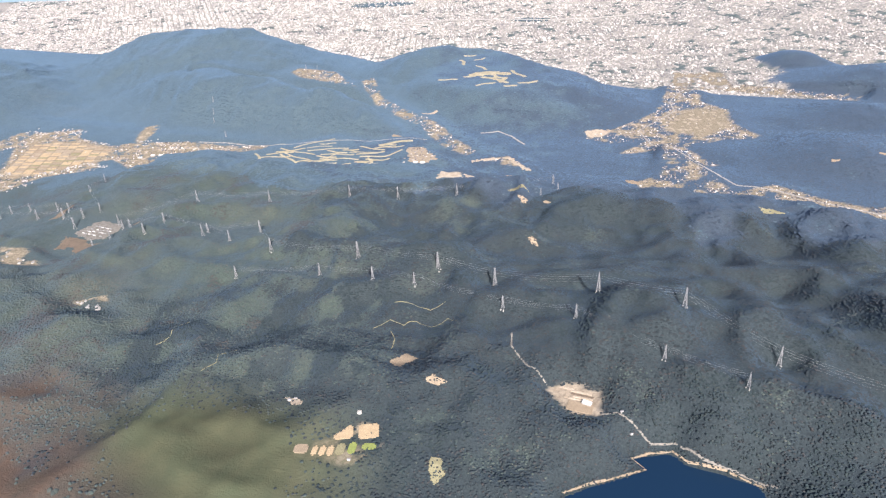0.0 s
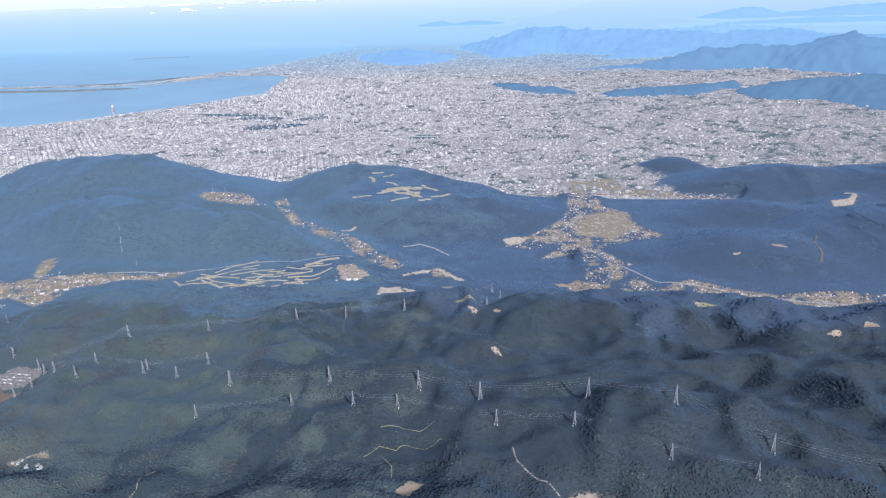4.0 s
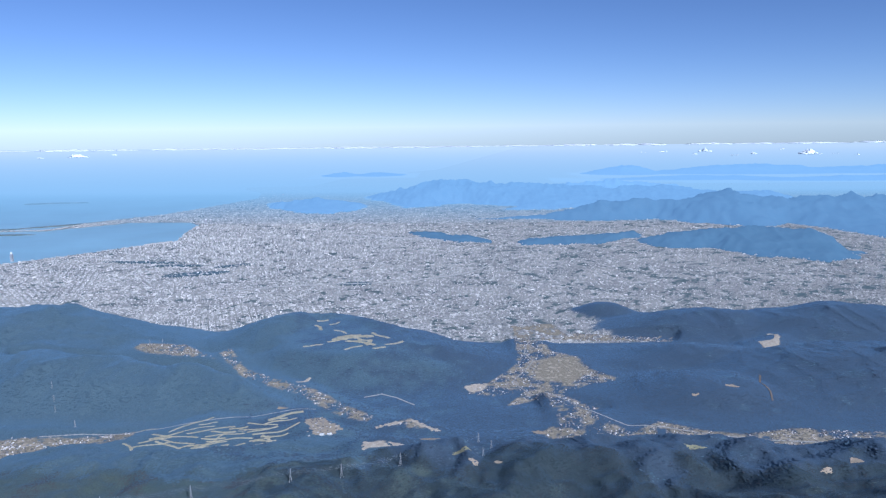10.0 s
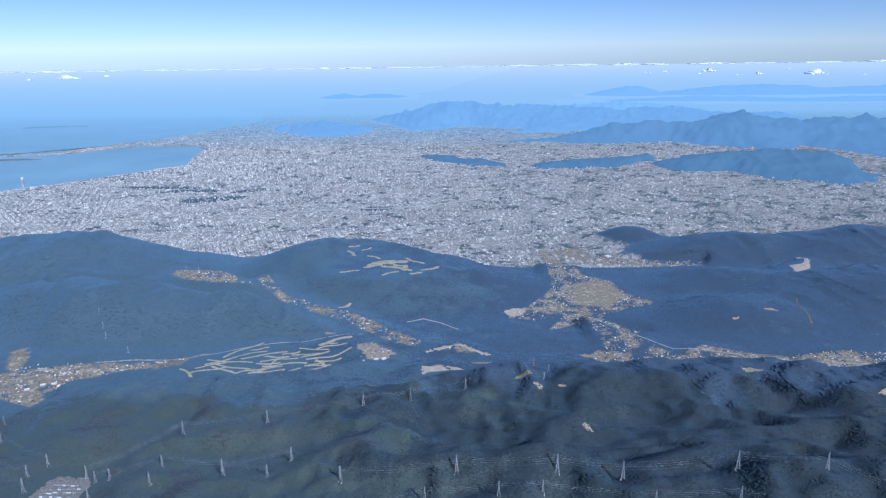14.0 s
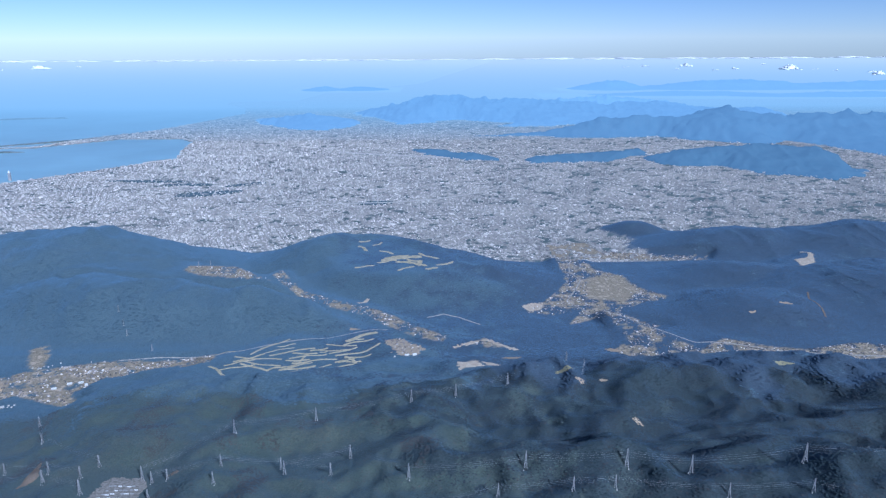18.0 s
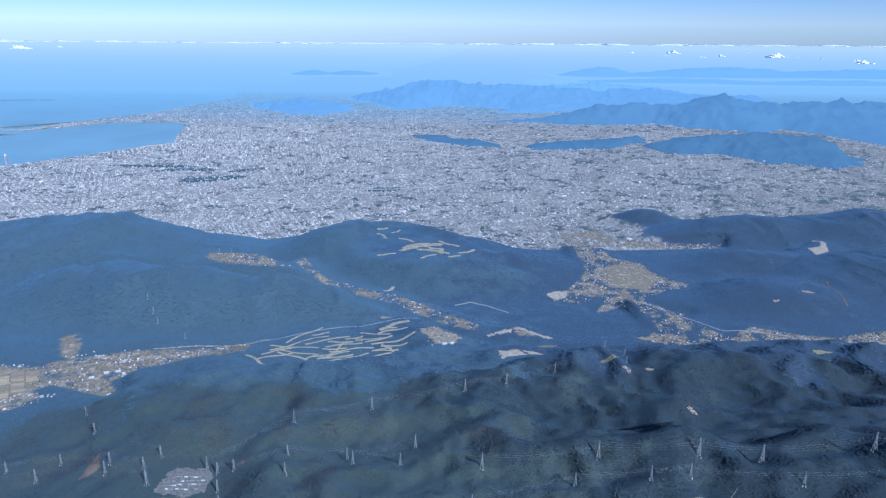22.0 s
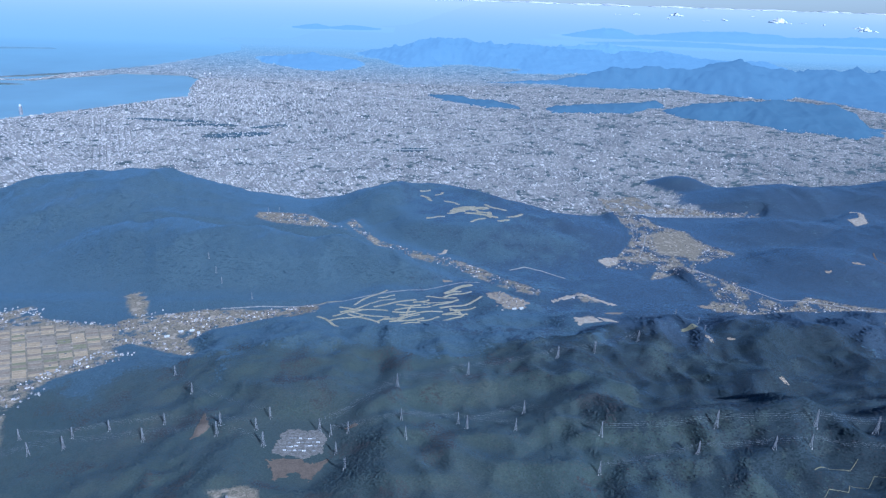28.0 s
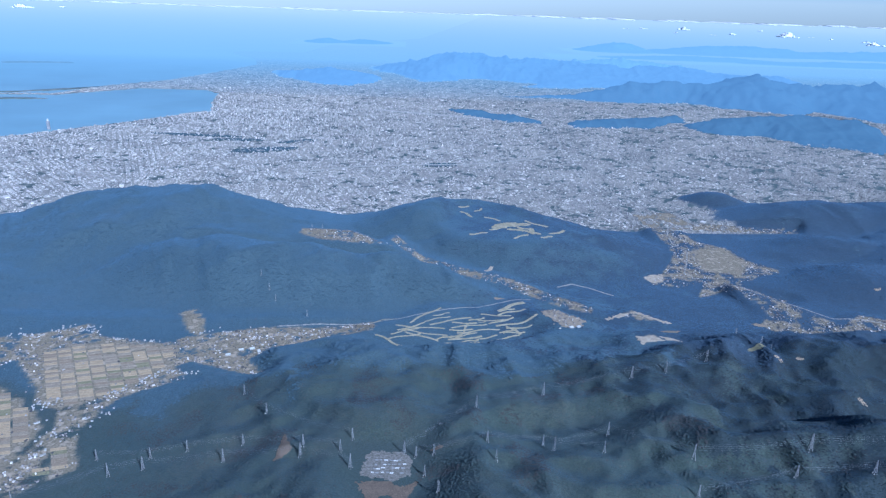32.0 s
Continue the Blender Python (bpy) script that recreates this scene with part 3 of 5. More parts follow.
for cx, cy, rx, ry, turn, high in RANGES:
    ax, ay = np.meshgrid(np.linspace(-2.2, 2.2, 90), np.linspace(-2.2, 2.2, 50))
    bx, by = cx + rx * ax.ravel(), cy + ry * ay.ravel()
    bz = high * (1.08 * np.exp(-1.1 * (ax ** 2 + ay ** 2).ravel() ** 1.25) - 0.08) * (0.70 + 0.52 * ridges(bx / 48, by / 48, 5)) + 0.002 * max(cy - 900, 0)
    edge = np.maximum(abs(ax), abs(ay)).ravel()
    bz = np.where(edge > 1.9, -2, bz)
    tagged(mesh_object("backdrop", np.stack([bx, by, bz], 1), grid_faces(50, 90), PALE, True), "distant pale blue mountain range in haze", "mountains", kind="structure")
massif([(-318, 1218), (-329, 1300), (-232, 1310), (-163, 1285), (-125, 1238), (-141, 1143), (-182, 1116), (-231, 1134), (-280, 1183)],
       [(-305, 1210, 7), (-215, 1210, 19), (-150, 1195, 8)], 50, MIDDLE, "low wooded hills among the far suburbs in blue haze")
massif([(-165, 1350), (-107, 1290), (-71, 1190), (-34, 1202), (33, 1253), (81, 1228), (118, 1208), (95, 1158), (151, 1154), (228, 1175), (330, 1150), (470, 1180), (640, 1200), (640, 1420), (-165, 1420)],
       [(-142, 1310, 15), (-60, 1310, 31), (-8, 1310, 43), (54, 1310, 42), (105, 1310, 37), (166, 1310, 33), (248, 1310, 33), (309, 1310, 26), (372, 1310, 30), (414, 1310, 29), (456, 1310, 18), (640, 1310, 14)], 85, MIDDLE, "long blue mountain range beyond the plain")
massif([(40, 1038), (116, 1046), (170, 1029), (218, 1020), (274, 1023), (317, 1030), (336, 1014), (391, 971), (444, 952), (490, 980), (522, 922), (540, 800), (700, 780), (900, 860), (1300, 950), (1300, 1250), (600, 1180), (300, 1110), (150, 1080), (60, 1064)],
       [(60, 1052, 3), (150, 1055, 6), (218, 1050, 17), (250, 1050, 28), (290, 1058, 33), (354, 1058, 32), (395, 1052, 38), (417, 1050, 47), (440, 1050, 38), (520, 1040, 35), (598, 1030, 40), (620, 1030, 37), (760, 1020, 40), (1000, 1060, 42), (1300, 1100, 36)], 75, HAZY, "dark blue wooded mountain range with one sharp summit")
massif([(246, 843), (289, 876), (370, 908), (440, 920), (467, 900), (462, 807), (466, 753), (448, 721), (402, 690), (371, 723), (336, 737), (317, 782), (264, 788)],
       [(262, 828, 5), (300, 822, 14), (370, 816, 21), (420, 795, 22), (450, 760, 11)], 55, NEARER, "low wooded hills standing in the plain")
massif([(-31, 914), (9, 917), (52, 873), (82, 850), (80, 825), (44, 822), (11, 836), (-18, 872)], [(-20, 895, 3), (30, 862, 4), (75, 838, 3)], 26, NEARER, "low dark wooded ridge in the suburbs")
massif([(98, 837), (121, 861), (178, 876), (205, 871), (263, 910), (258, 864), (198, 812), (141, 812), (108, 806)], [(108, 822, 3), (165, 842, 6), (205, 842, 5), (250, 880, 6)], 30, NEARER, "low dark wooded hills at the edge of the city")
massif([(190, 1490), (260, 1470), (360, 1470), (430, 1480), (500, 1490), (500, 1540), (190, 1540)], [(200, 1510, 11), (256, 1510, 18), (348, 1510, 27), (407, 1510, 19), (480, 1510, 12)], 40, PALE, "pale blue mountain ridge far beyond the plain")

# an added glowing sheet stands in for pale haze, thickening towards the horizon
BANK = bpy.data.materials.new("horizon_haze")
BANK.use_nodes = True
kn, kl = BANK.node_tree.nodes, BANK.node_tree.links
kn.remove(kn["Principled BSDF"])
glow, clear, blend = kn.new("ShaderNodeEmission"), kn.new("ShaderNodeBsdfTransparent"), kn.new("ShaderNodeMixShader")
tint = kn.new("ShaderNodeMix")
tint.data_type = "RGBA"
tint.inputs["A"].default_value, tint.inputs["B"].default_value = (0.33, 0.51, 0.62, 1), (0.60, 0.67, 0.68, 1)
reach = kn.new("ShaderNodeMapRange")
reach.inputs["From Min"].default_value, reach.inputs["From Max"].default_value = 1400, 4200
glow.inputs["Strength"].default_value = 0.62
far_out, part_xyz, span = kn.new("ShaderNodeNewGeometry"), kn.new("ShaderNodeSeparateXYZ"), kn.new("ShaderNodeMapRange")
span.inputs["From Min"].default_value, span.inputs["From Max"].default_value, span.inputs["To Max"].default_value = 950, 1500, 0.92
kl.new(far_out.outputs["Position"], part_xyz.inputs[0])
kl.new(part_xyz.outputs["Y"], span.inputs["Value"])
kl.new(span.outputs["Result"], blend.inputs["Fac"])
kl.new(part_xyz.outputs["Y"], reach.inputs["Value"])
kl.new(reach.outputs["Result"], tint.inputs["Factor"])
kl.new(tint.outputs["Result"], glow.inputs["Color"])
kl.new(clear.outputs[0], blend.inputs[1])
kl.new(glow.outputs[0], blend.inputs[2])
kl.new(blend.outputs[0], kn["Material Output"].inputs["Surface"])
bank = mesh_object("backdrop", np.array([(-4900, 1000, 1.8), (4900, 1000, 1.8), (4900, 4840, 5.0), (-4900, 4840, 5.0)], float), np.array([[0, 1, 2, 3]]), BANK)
tagged(bank, "glowing sheet standing in for pale haze over the distant sea and plain", "haze", kind="structure")

sea = mesh_object("water", np.array([(-4900, 400, 0), (4900, 400, 0), (4900, 4850, 0), (-4900, 4850, 0)], float), np.array([[0, 1, 2, 3]]), SEA)
tagged(sea, "calm blue sea and sheltered bay beyond the city", "sea", kind="structure")


# ---- city ----
HALL_ROOFS = grainy("hall_roofs", [(0.0, (0.40, 0.375, 0.34)), (0.5, (0.50, 0.47, 0.43)), (1.0, (0.68, 0.645, 0.60))], 0.3, 0.7, True)


def boxes(cx, cy, cz, wide, deep, high, turn):
    """Upright blocks as arrays: eight corners each, five faces."""
    n = len(cx)
    sx = np.array([-1, 1, 1, -1, -1, 1, 1, -1]) * 0.5
    sy = np.array([-1, -1, 1, 1, -1, -1, 1, 1]) * 0.5
    sz = np.array([0, 0, 0, 0, 1, 1, 1, 1])
    lx, ly = wide[:, None] * sx, deep[:, None] * sy
    c, s = np.cos(turn)[:, None], np.sin(turn)[:, None]
    v = np.stack([cx[:, None] + lx * c - ly * s, cy[:, None] + lx * s + ly * c, cz[:, None] + high[:, None] * sz], 2).reshape(-1, 3)
    f = np.array([[4, 5, 6, 7], [0, 1, 5, 4], [1, 2, 6, 5], [2, 3, 7, 6], [3, 0, 4, 7]])
    return v, (np.arange(n)[:, None, None] * 8 + f).reshape(-1, 4)


rng = np.random.RandomState(3)
n = 600000
dist = 430 + 1250 * rng.rand(n) ** 1.15
cx = (rng.rand(n) * 2 - 1) * (170 + 0.8 * dist)
cy = dist
turn = np.floor(fbm(cx / 120, cy / 120, 2) * 12) * 0.35 + 0.2
cell = 1.0
c, s = np.cos(turn), np.sin(turn)
px, py = np.round((cx * c + cy * s) / cell), np.round((cy * c - cx * s) / cell)
street = ((px % 7) == 0) | ((py % 5) == 0)
cx, cy = (px * c - py * s) * cell, (px * s + py * c) * cell
cz = height(cx, cy)
share = covers(cx, cy, cz)
town = share["town"]
keep = (town > 0.6) & ~street & (cz > 0) & (share["park"] < 0.3)
_, first = np.unique(np.round(np.stack([px, py, turn * 10], 1)).astype(int), axis=0, return_index=True)
mask = np.zeros(n, bool)
mask[first] = True
keep &= mask
cx, cy, cz, turn = cx[keep], cy[keep], cz[keep], turn[keep]
m = len(cx)
core = np.exp(-(((cx + 190) / 130) ** 2 + ((cy - 800) / 150) ** 2))
size = 0.42 + 0.42 * rng.rand(m)
large = rng.rand(m) < 0.025
wide = size * (0.8 + 0.5 * rng.rand(m)) * np.where(large, 1.8, 1) * (0.7 + cy / 1500)
deep = size * (0.8 + 0.5 * rng.rand(m)) * np.where(large, 1.6, 1) * (0.7 + cy / 1500)
high = 0.25 + 0.35 * rng.rand(m) + (rng.rand(m) < 0.12 + 0.5 * core) * rng.rand(m) * (0.9 + 1.3 * core)
v, f = boxes(cx, cy, cz - 0.3, wide, deep, high + 0.3, turn)
halls = rng.permutation(m)[:2600]
hall_v, hall_f = boxes(cx[halls], cy[halls], cz[halls] - 0.3, 1.6 + 4.0 * rng.rand(2600) ** 3, 1.2 + 2.2 * rng.rand(2600) ** 3, 0.8 + 0.5 * rng.rand(2600), turn[halls])
tagged(mesh_object("city_halls", hall_v, hall_f, HALL_ROOFS), "large white roofs of factories and stores in the city", "buildings", kind="stuff")
city = mesh_object("city_buildings", v, f, ROOFS)
tagged(city, "dense pale grey and white roofs of the city", "buildings", kind="stuff")


def ribbon(points, width):
    """The outline of a strip of that width along points."""
    left, right = [], []
    for k, (x, y) in enumerate(points):
        (ax, ay), (bx, by) = points[max(0, k - 1)], points[min(len(points) - 1, k + 1)]
        d = math.hypot(bx - ax, by - ay) or 1
        left.append((x - (by - ay) / d * width / 2, y + (bx - ax) / d * width / 2))
        right.append((x + (by - ay) / d * width / 2, y - (bx - ax) / d * width / 2))
    return left + right[::-1]


rr = random.Random(5)


def fairway(x0, y0, x1, y1, wide, sway):
    """A winding strip from one end to the other."""
    dx, dy = x1 - x0, y1 - y0
    d = math.hypot(dx, dy)
    start, waves = rr.uniform(0, 6), rr.uniform(1.0, 1.8)
    pts = []
    for k in range(9):
        q = k / 8
        side = sway * math.sin(start + 3.1 * waves * q) * (0.4 + 0.6 * math.sin(3.14 * q))
        pts.append((x0 + q * dx - side * dy / d, y0 + q * dy + side * dx / d))
    return ribbon(pts, wide)


FAIRWAYS = [fairway(*f, rr.uniform(0.7, 1.0), rr.uniform(0.7, 1.2)) for f in (
    (-92, 273, -81, 276), (-75, 270, -62, 286), (-67, 269, -49, 276), (-81, 268, -61, 265), (-79, 264, -60, 259), (-77, 262, -64, 254), (-89, 259, -79, 250), (-58, 266, -43, 270),
    (-57, 257, -50, 270), (-56, 262, -38, 265), (-60, 255, -46, 259), (-50, 252, -40, 255), (-42, 270, -31, 277), (-39, 268, -21, 275), (-35, 268, -30, 261), (-37, 279, -25, 285))]
FAIRWAYS += [fairway(*f, rr.uniform(1.7, 2.4), 0.9) for f in ((-79, 249, -67, 246), (-61, 251, -50, 252), (-37, 283, -24, 293))]
for k in range(28):
    bx, by, turn, span = rr.uniform(-88, -34), rr.uniform(250, 284), rr.uniform(-0.1, 0.6), rr.uniform(4, 14)
    if outside(np.array([bx]), np.array([by]), LINKS)[0] < -1.5:
        FAIRWAYS.append(fairway(bx, by, bx + span * math.cos(turn), by + span * math.sin(turn), rr.uniform(0.45, 0.85), 0.7))
FAIRWAYS_HIGH = [fairway(*f, rr.uniform(1.3, 1.9), rr.uniform(0.8, 1.4)) for f in (
    (-32, 407, -23, 400), (-8, 402, 3, 390), (3, 378, 12, 385), (-46, 425, -40, 430), (-37, 418, -32, 425), (-46, 417, -39, 407), (-43, 375, -33, 377), (-19, 369, -10, 376), (-4, 372, 3, 373))]
for k in range(15):
    q = k / 14
    bx, by, turn = -31 + 22 * q + rr.uniform(-1, 1), 381 + 14 * rr.random(), rr.uniform(0.2, 1.3) - 1.6 * q
    FAIRWAYS_HIGH.append(fairway(bx, by, bx + 9 * math.cos(turn), by + 9 * math.sin(turn), rr.uniform(1.4, 3.2), 1.2))


# ---- woods ----
def crowns(name, x, y, radius, high, label, full=True, mat=CROWN):
    """Crowns of a forest in one mesh: a ring, a foot and a tip each, or a plain ragged cone where they stand far off."""
    n = len(x)
    z = height(x, y)
    r = np.random.RandomState(11)
    ring = (r.rand(n) * 6.28)[:, None] + np.arange(5) * 1.2566
    rr = radius[:, None] * (0.75 + 0.5 * r.rand(n, 5))
    zz = z[:, None] + high[:, None] * (0.30 + 0.25 * r.rand(n, 5)) if full else z[:, None] - 0.06 + 0 * rr
    base = np.stack([x[:, None] + rr * np.cos(ring), y[:, None] + rr * np.sin(ring), zz], 2)
    top = np.stack([x + radius * 0.3 * (r.rand(n) - 0.5), y + radius * 0.3 * (r.rand(n) - 0.5), z + high], 1)[:, None]
    k = np.arange(5)
    j = (k + 1) % 5
    if full:
        foot = np.stack([x[:, None] + 0.75 * rr * np.cos(ring), y[:, None] + 0.75 * rr * np.sin(ring), z[:, None] - 0.15 + 0 * rr], 2)
        v = np.concatenate([base, foot, top], 1)
        f = np.concatenate([np.stack([k, j, 10 + 0 * k], 1), np.stack([5 + k, 5 + j, j], 1), np.stack([5 + k, j, k], 1)])
    else:
        v = np.concatenate([base, top], 1)
        f = np.stack([k, j, 5 + 0 * k], 1)
    faces = (np.arange(n)[:, None, None] * v.shape[1] + f).reshape(-1, 3)
    return tagged(mesh_object(name, v.reshape(-1, 3), faces, mat, True), label, "trees", kind="stuff")


def wooded(x, y):
    z = height(x, y)
    c = covers(x, y, z)
    open_ground = c["farm"] + c["bare"] + c["town"] + 1.1 * c["red"] + 1.05 * c["meadow"]
    for o in (LAKE_SHORE, WORKS, GLADE, YARD, *FAIRWAYS, *FAIRWAYS_HIGH):
        open_ground = open_ground + (outside(x, y, o) < 0)
    return (open_ground < rng.rand(len(x))) & (z > 0.5)


def stand(n, x0, x1, y0, y1):
    x, y = x0 + (x1 - x0) * rng.rand(n), y0 + (y1 - y0) * rng.rand(n)
    ok = wooded(x, y)
    return x[ok], y[ok]


def two_kinds(name, x, y, radius, high, label, dark_label, full, light_mat, dark_mat):
    cedar = (light_mat == CROWN) & (dusk(x, y) > 0.25) & (fbm(x / 8 + 70, y / 8 + 20, 4) + 0.04 * rng.rand(len(x)) > 0.57)
    turned = ~cedar & (fbm(x / 11 + 11, y / 11 + 31, 3) + 0.02 * rng.rand(len(x)) > 0.575) & (light_mat == CROWN) & (dusk(x, y) < 0.35)
    dark = ~cedar & ~turned & (dark_share(x, y) + (0.8 if light_mat == CROWN else 0.9) * (rng.rand(len(x)) - 0.5) < dusk(x, y)) & (dusk(x, y) > 0.1 + 0.15 * rng.rand(len(x)))
    for pick, mat, words in ((~dark & ~cedar & ~turned, light_mat, label), (dark, dark_mat, dark_label), (cedar, CEDAR if full or light_mat == CROWN else DIM_HAZE_GREEN, "dark plantation of cedars among lighter woods"), (turned, AUTUMN, "rust-brown autumn woods on a ridge")):
        if not pick.any():
            continue
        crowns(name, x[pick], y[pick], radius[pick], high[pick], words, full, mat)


x, y = stand(52000, -80, 190, 62, 122)
two_kinds("forest_trees", x, y, 0.18 + 0.2 * rng.rand(len(x)), 0.07 + 0.10 * rng.rand(len(x)), "mixed evergreen and autumn-brown forest on the near slopes", "dark woodland, painted down for dimmer light, on the near slopes", True, CROWN, DIM_WOOD)
x, y = stand(165000, -190, 230, 118, 235)
ok = pines(x, y) < 0.4 + 0.2 * rng.rand(len(x))
x, y = x[ok], y[ok]
two_kinds("forest_trees", x, y, 0.22 + 0.26 * rng.rand(len(x)), 0.05 + 0.08 * rng.rand(len(x)), "mixed green and russet forest along the ridges", "dark woodland, painted down for dimmer light, along the ridges", False, CROWN, DIM_WOOD)
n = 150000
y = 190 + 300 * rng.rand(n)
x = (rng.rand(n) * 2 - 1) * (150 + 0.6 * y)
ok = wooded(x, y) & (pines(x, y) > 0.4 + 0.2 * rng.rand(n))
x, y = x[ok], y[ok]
two_kinds("forest_trees", x, y, 0.42 + 0.45 * rng.rand(len(x)), 0.05 + 0.07 * rng.rand(len(x)), "forest tinted blue with painted haze, covering the hills before the plain", "hazy blue forest painted darker for dimmer light on the eastern hills", False, HAZE_GREEN, DIM_HAZE_GREEN)
x, y = stand(45000, -140, 190, -80, 64)
crowns("forest_trees", x, y, 0.35 + 0.3 * rng.rand(len(x)), 0.25 + 0.3 * rng.rand(len(x)), "mixed forest on the ridge below the flight path", False)


# ---- helpers for things ----
def bar(bm, a, b, w):
    """A square bar from a to b."""
    a, b = Vector(a), Vector(b)
    d = (b - a).normalized()
    side = d.cross(Vector((0, 0, 1)) if abs(d.z) < 0.9 else Vector((1, 0, 0))).normalized() * (w / 2)
    up = d.cross(side).normalized() * (w / 2)
    ends = [[bm.verts.new(p + side * i + up * j) for i, j in ((-1, -1), (1, -1), (1, 1), (-1, 1))] for p in (a, b)]
    for k in range(4):
        bm.faces.new((ends[0][k], ends[0][(k + 1) % 4], ends[1][(k + 1) % 4], ends[1][k]))
    bm.faces.new(ends[0][::-1])
    bm.faces.new(ends[1])


def block(bm, x, y, z, w, d, h, bevel=0.0):
    vs = [bm.verts.new((x + i * w / 2, y + j * d / 2, z + k * h)) for k in (0, 1) for i, j in ((-1, -1), (1, -1), (1, 1), (-1, 1))]
    for f in ((3, 2, 1, 0), (4, 5, 6, 7), (0, 1, 5, 4), (1, 2, 6, 5), (2, 3, 7, 6), (3, 0, 4, 7)):
        bm.faces.new([vs[k] for k in f])


def mesh_of(name, bm, mat):
    me = bpy.data.meshes.new(name)
    bm.normal_update()
    bm.to_mesh(me)
    bm.free()
    me.materials.append(mat)
    return me


def part(name, bm, mat, parent, label=""):
    ob = new(name, mesh_of(name, bm, mat))
    ob.parent = parent
    return tagged(ob, label)


def level(x, y):
    return float(height(np.array([float(x)]), np.array([float(y)]))[0])


STEEL = grainy("galvanised_steel", [(0.3, (0.24, 0.245, 0.25)), (0.7, (0.33, 0.335, 0.34))], 2.0, 0.5)
CONCRETE = grainy("concrete", [(0.3, (0.32, 0.312, 0.295)), (0.7, (0.44, 0.43, 0.405))], 1.5, 0.85)
WHITE = grainy("white_paint", [(0.3, (0.58, 0.58, 0.57)), (0.7, (0.74, 0.74, 0.73))], 1.0, 0.6)
TILE = grainy("roof_tiles", [(0.3, (0.16, 0.16, 0.17)), (0.5, (0.28, 0.28, 0.29)), (0.7, (0.40, 0.38, 0.36))], 0.35, 0.7)
WALL = grainy("house_walls", [(0.3, (0.36, 0.345, 0.315)), (0.7, (0.52, 0.50, 0.465))], 0.5, 0.8)
WIRE = grainy("wire", [(0.3, (0.22, 0.23, 0.24)), (0.7, (0.30, 0.31, 0.32))], 2.0, 0.5)
TURF = grainy("fairway_turf", [(0.3, (0.26, 0.24, 0.165)), (0.5, (0.35, 0.315, 0.22)), (0.7, (0.44, 0.395, 0.29))], 0.5, 0.95)
SAND = grainy("pale_earth", [(0.3, (0.31, 0.255, 0.19)), (0.55, (0.42, 0.36, 0.28)), (0.75, (0.54, 0.48, 0.39))], 0.6, 0.95)
SCAR = grainy("red_brown_earth", [(0.3, (0.125, 0.10, 0.078)), (0.7, (0.19, 0.15, 0.115))], 0.5, 0.95)
ROAD = grainy("pale_road", [(0.3, (0.26, 0.25, 0.23)), (0.7, (0.38, 0.36, 0.33))], 0.8, 0.9)
GRAVEL = grainy("yard_gravel", [(0.3, (0.16, 0.15, 0.13)), (0.7, (0.26, 0.245, 0.22))], 1.2, 0.95)
YARD_GRAVEL = grainy("pale_yard_gravel", [(0.3, (0.11, 0.105, 0.092)), (0.5, (0.19, 0.18, 0.16)), (0.7, (0.30, 0.285, 0.26))], 1.4, 0.95)
VILLAGE = grainy("village_roofs", [(0.0, (0.08, 0.08, 0.085)), (0.5, (0.18, 0.17, 0.165)), (0.8, (0.34, 0.31, 0.29)), (1.0, (0.74, 0.70, 0.66))], 0.6, 0.8, True)
STUBBLE = [grainy("field_" + k, [(0.3, a), (0.7, b)], 0.6, 0.95) for k, a, b in (
    ("straw", (0.38, 0.29, 0.18), (0.48, 0.375, 0.24)), ("dry", (0.25, 0.200, 0.142), (0.33, 0.265, 0.190)), ("grey", (0.27, 0.225, 0.165), (0.36, 0.30, 0.225)), ("olive", (0.207, 0.195, 0.115), (0.281, 0.260, 0.161)), ("green", (0.183, 0.224, 0.069), (0.268, 0.307, 0.098)))]


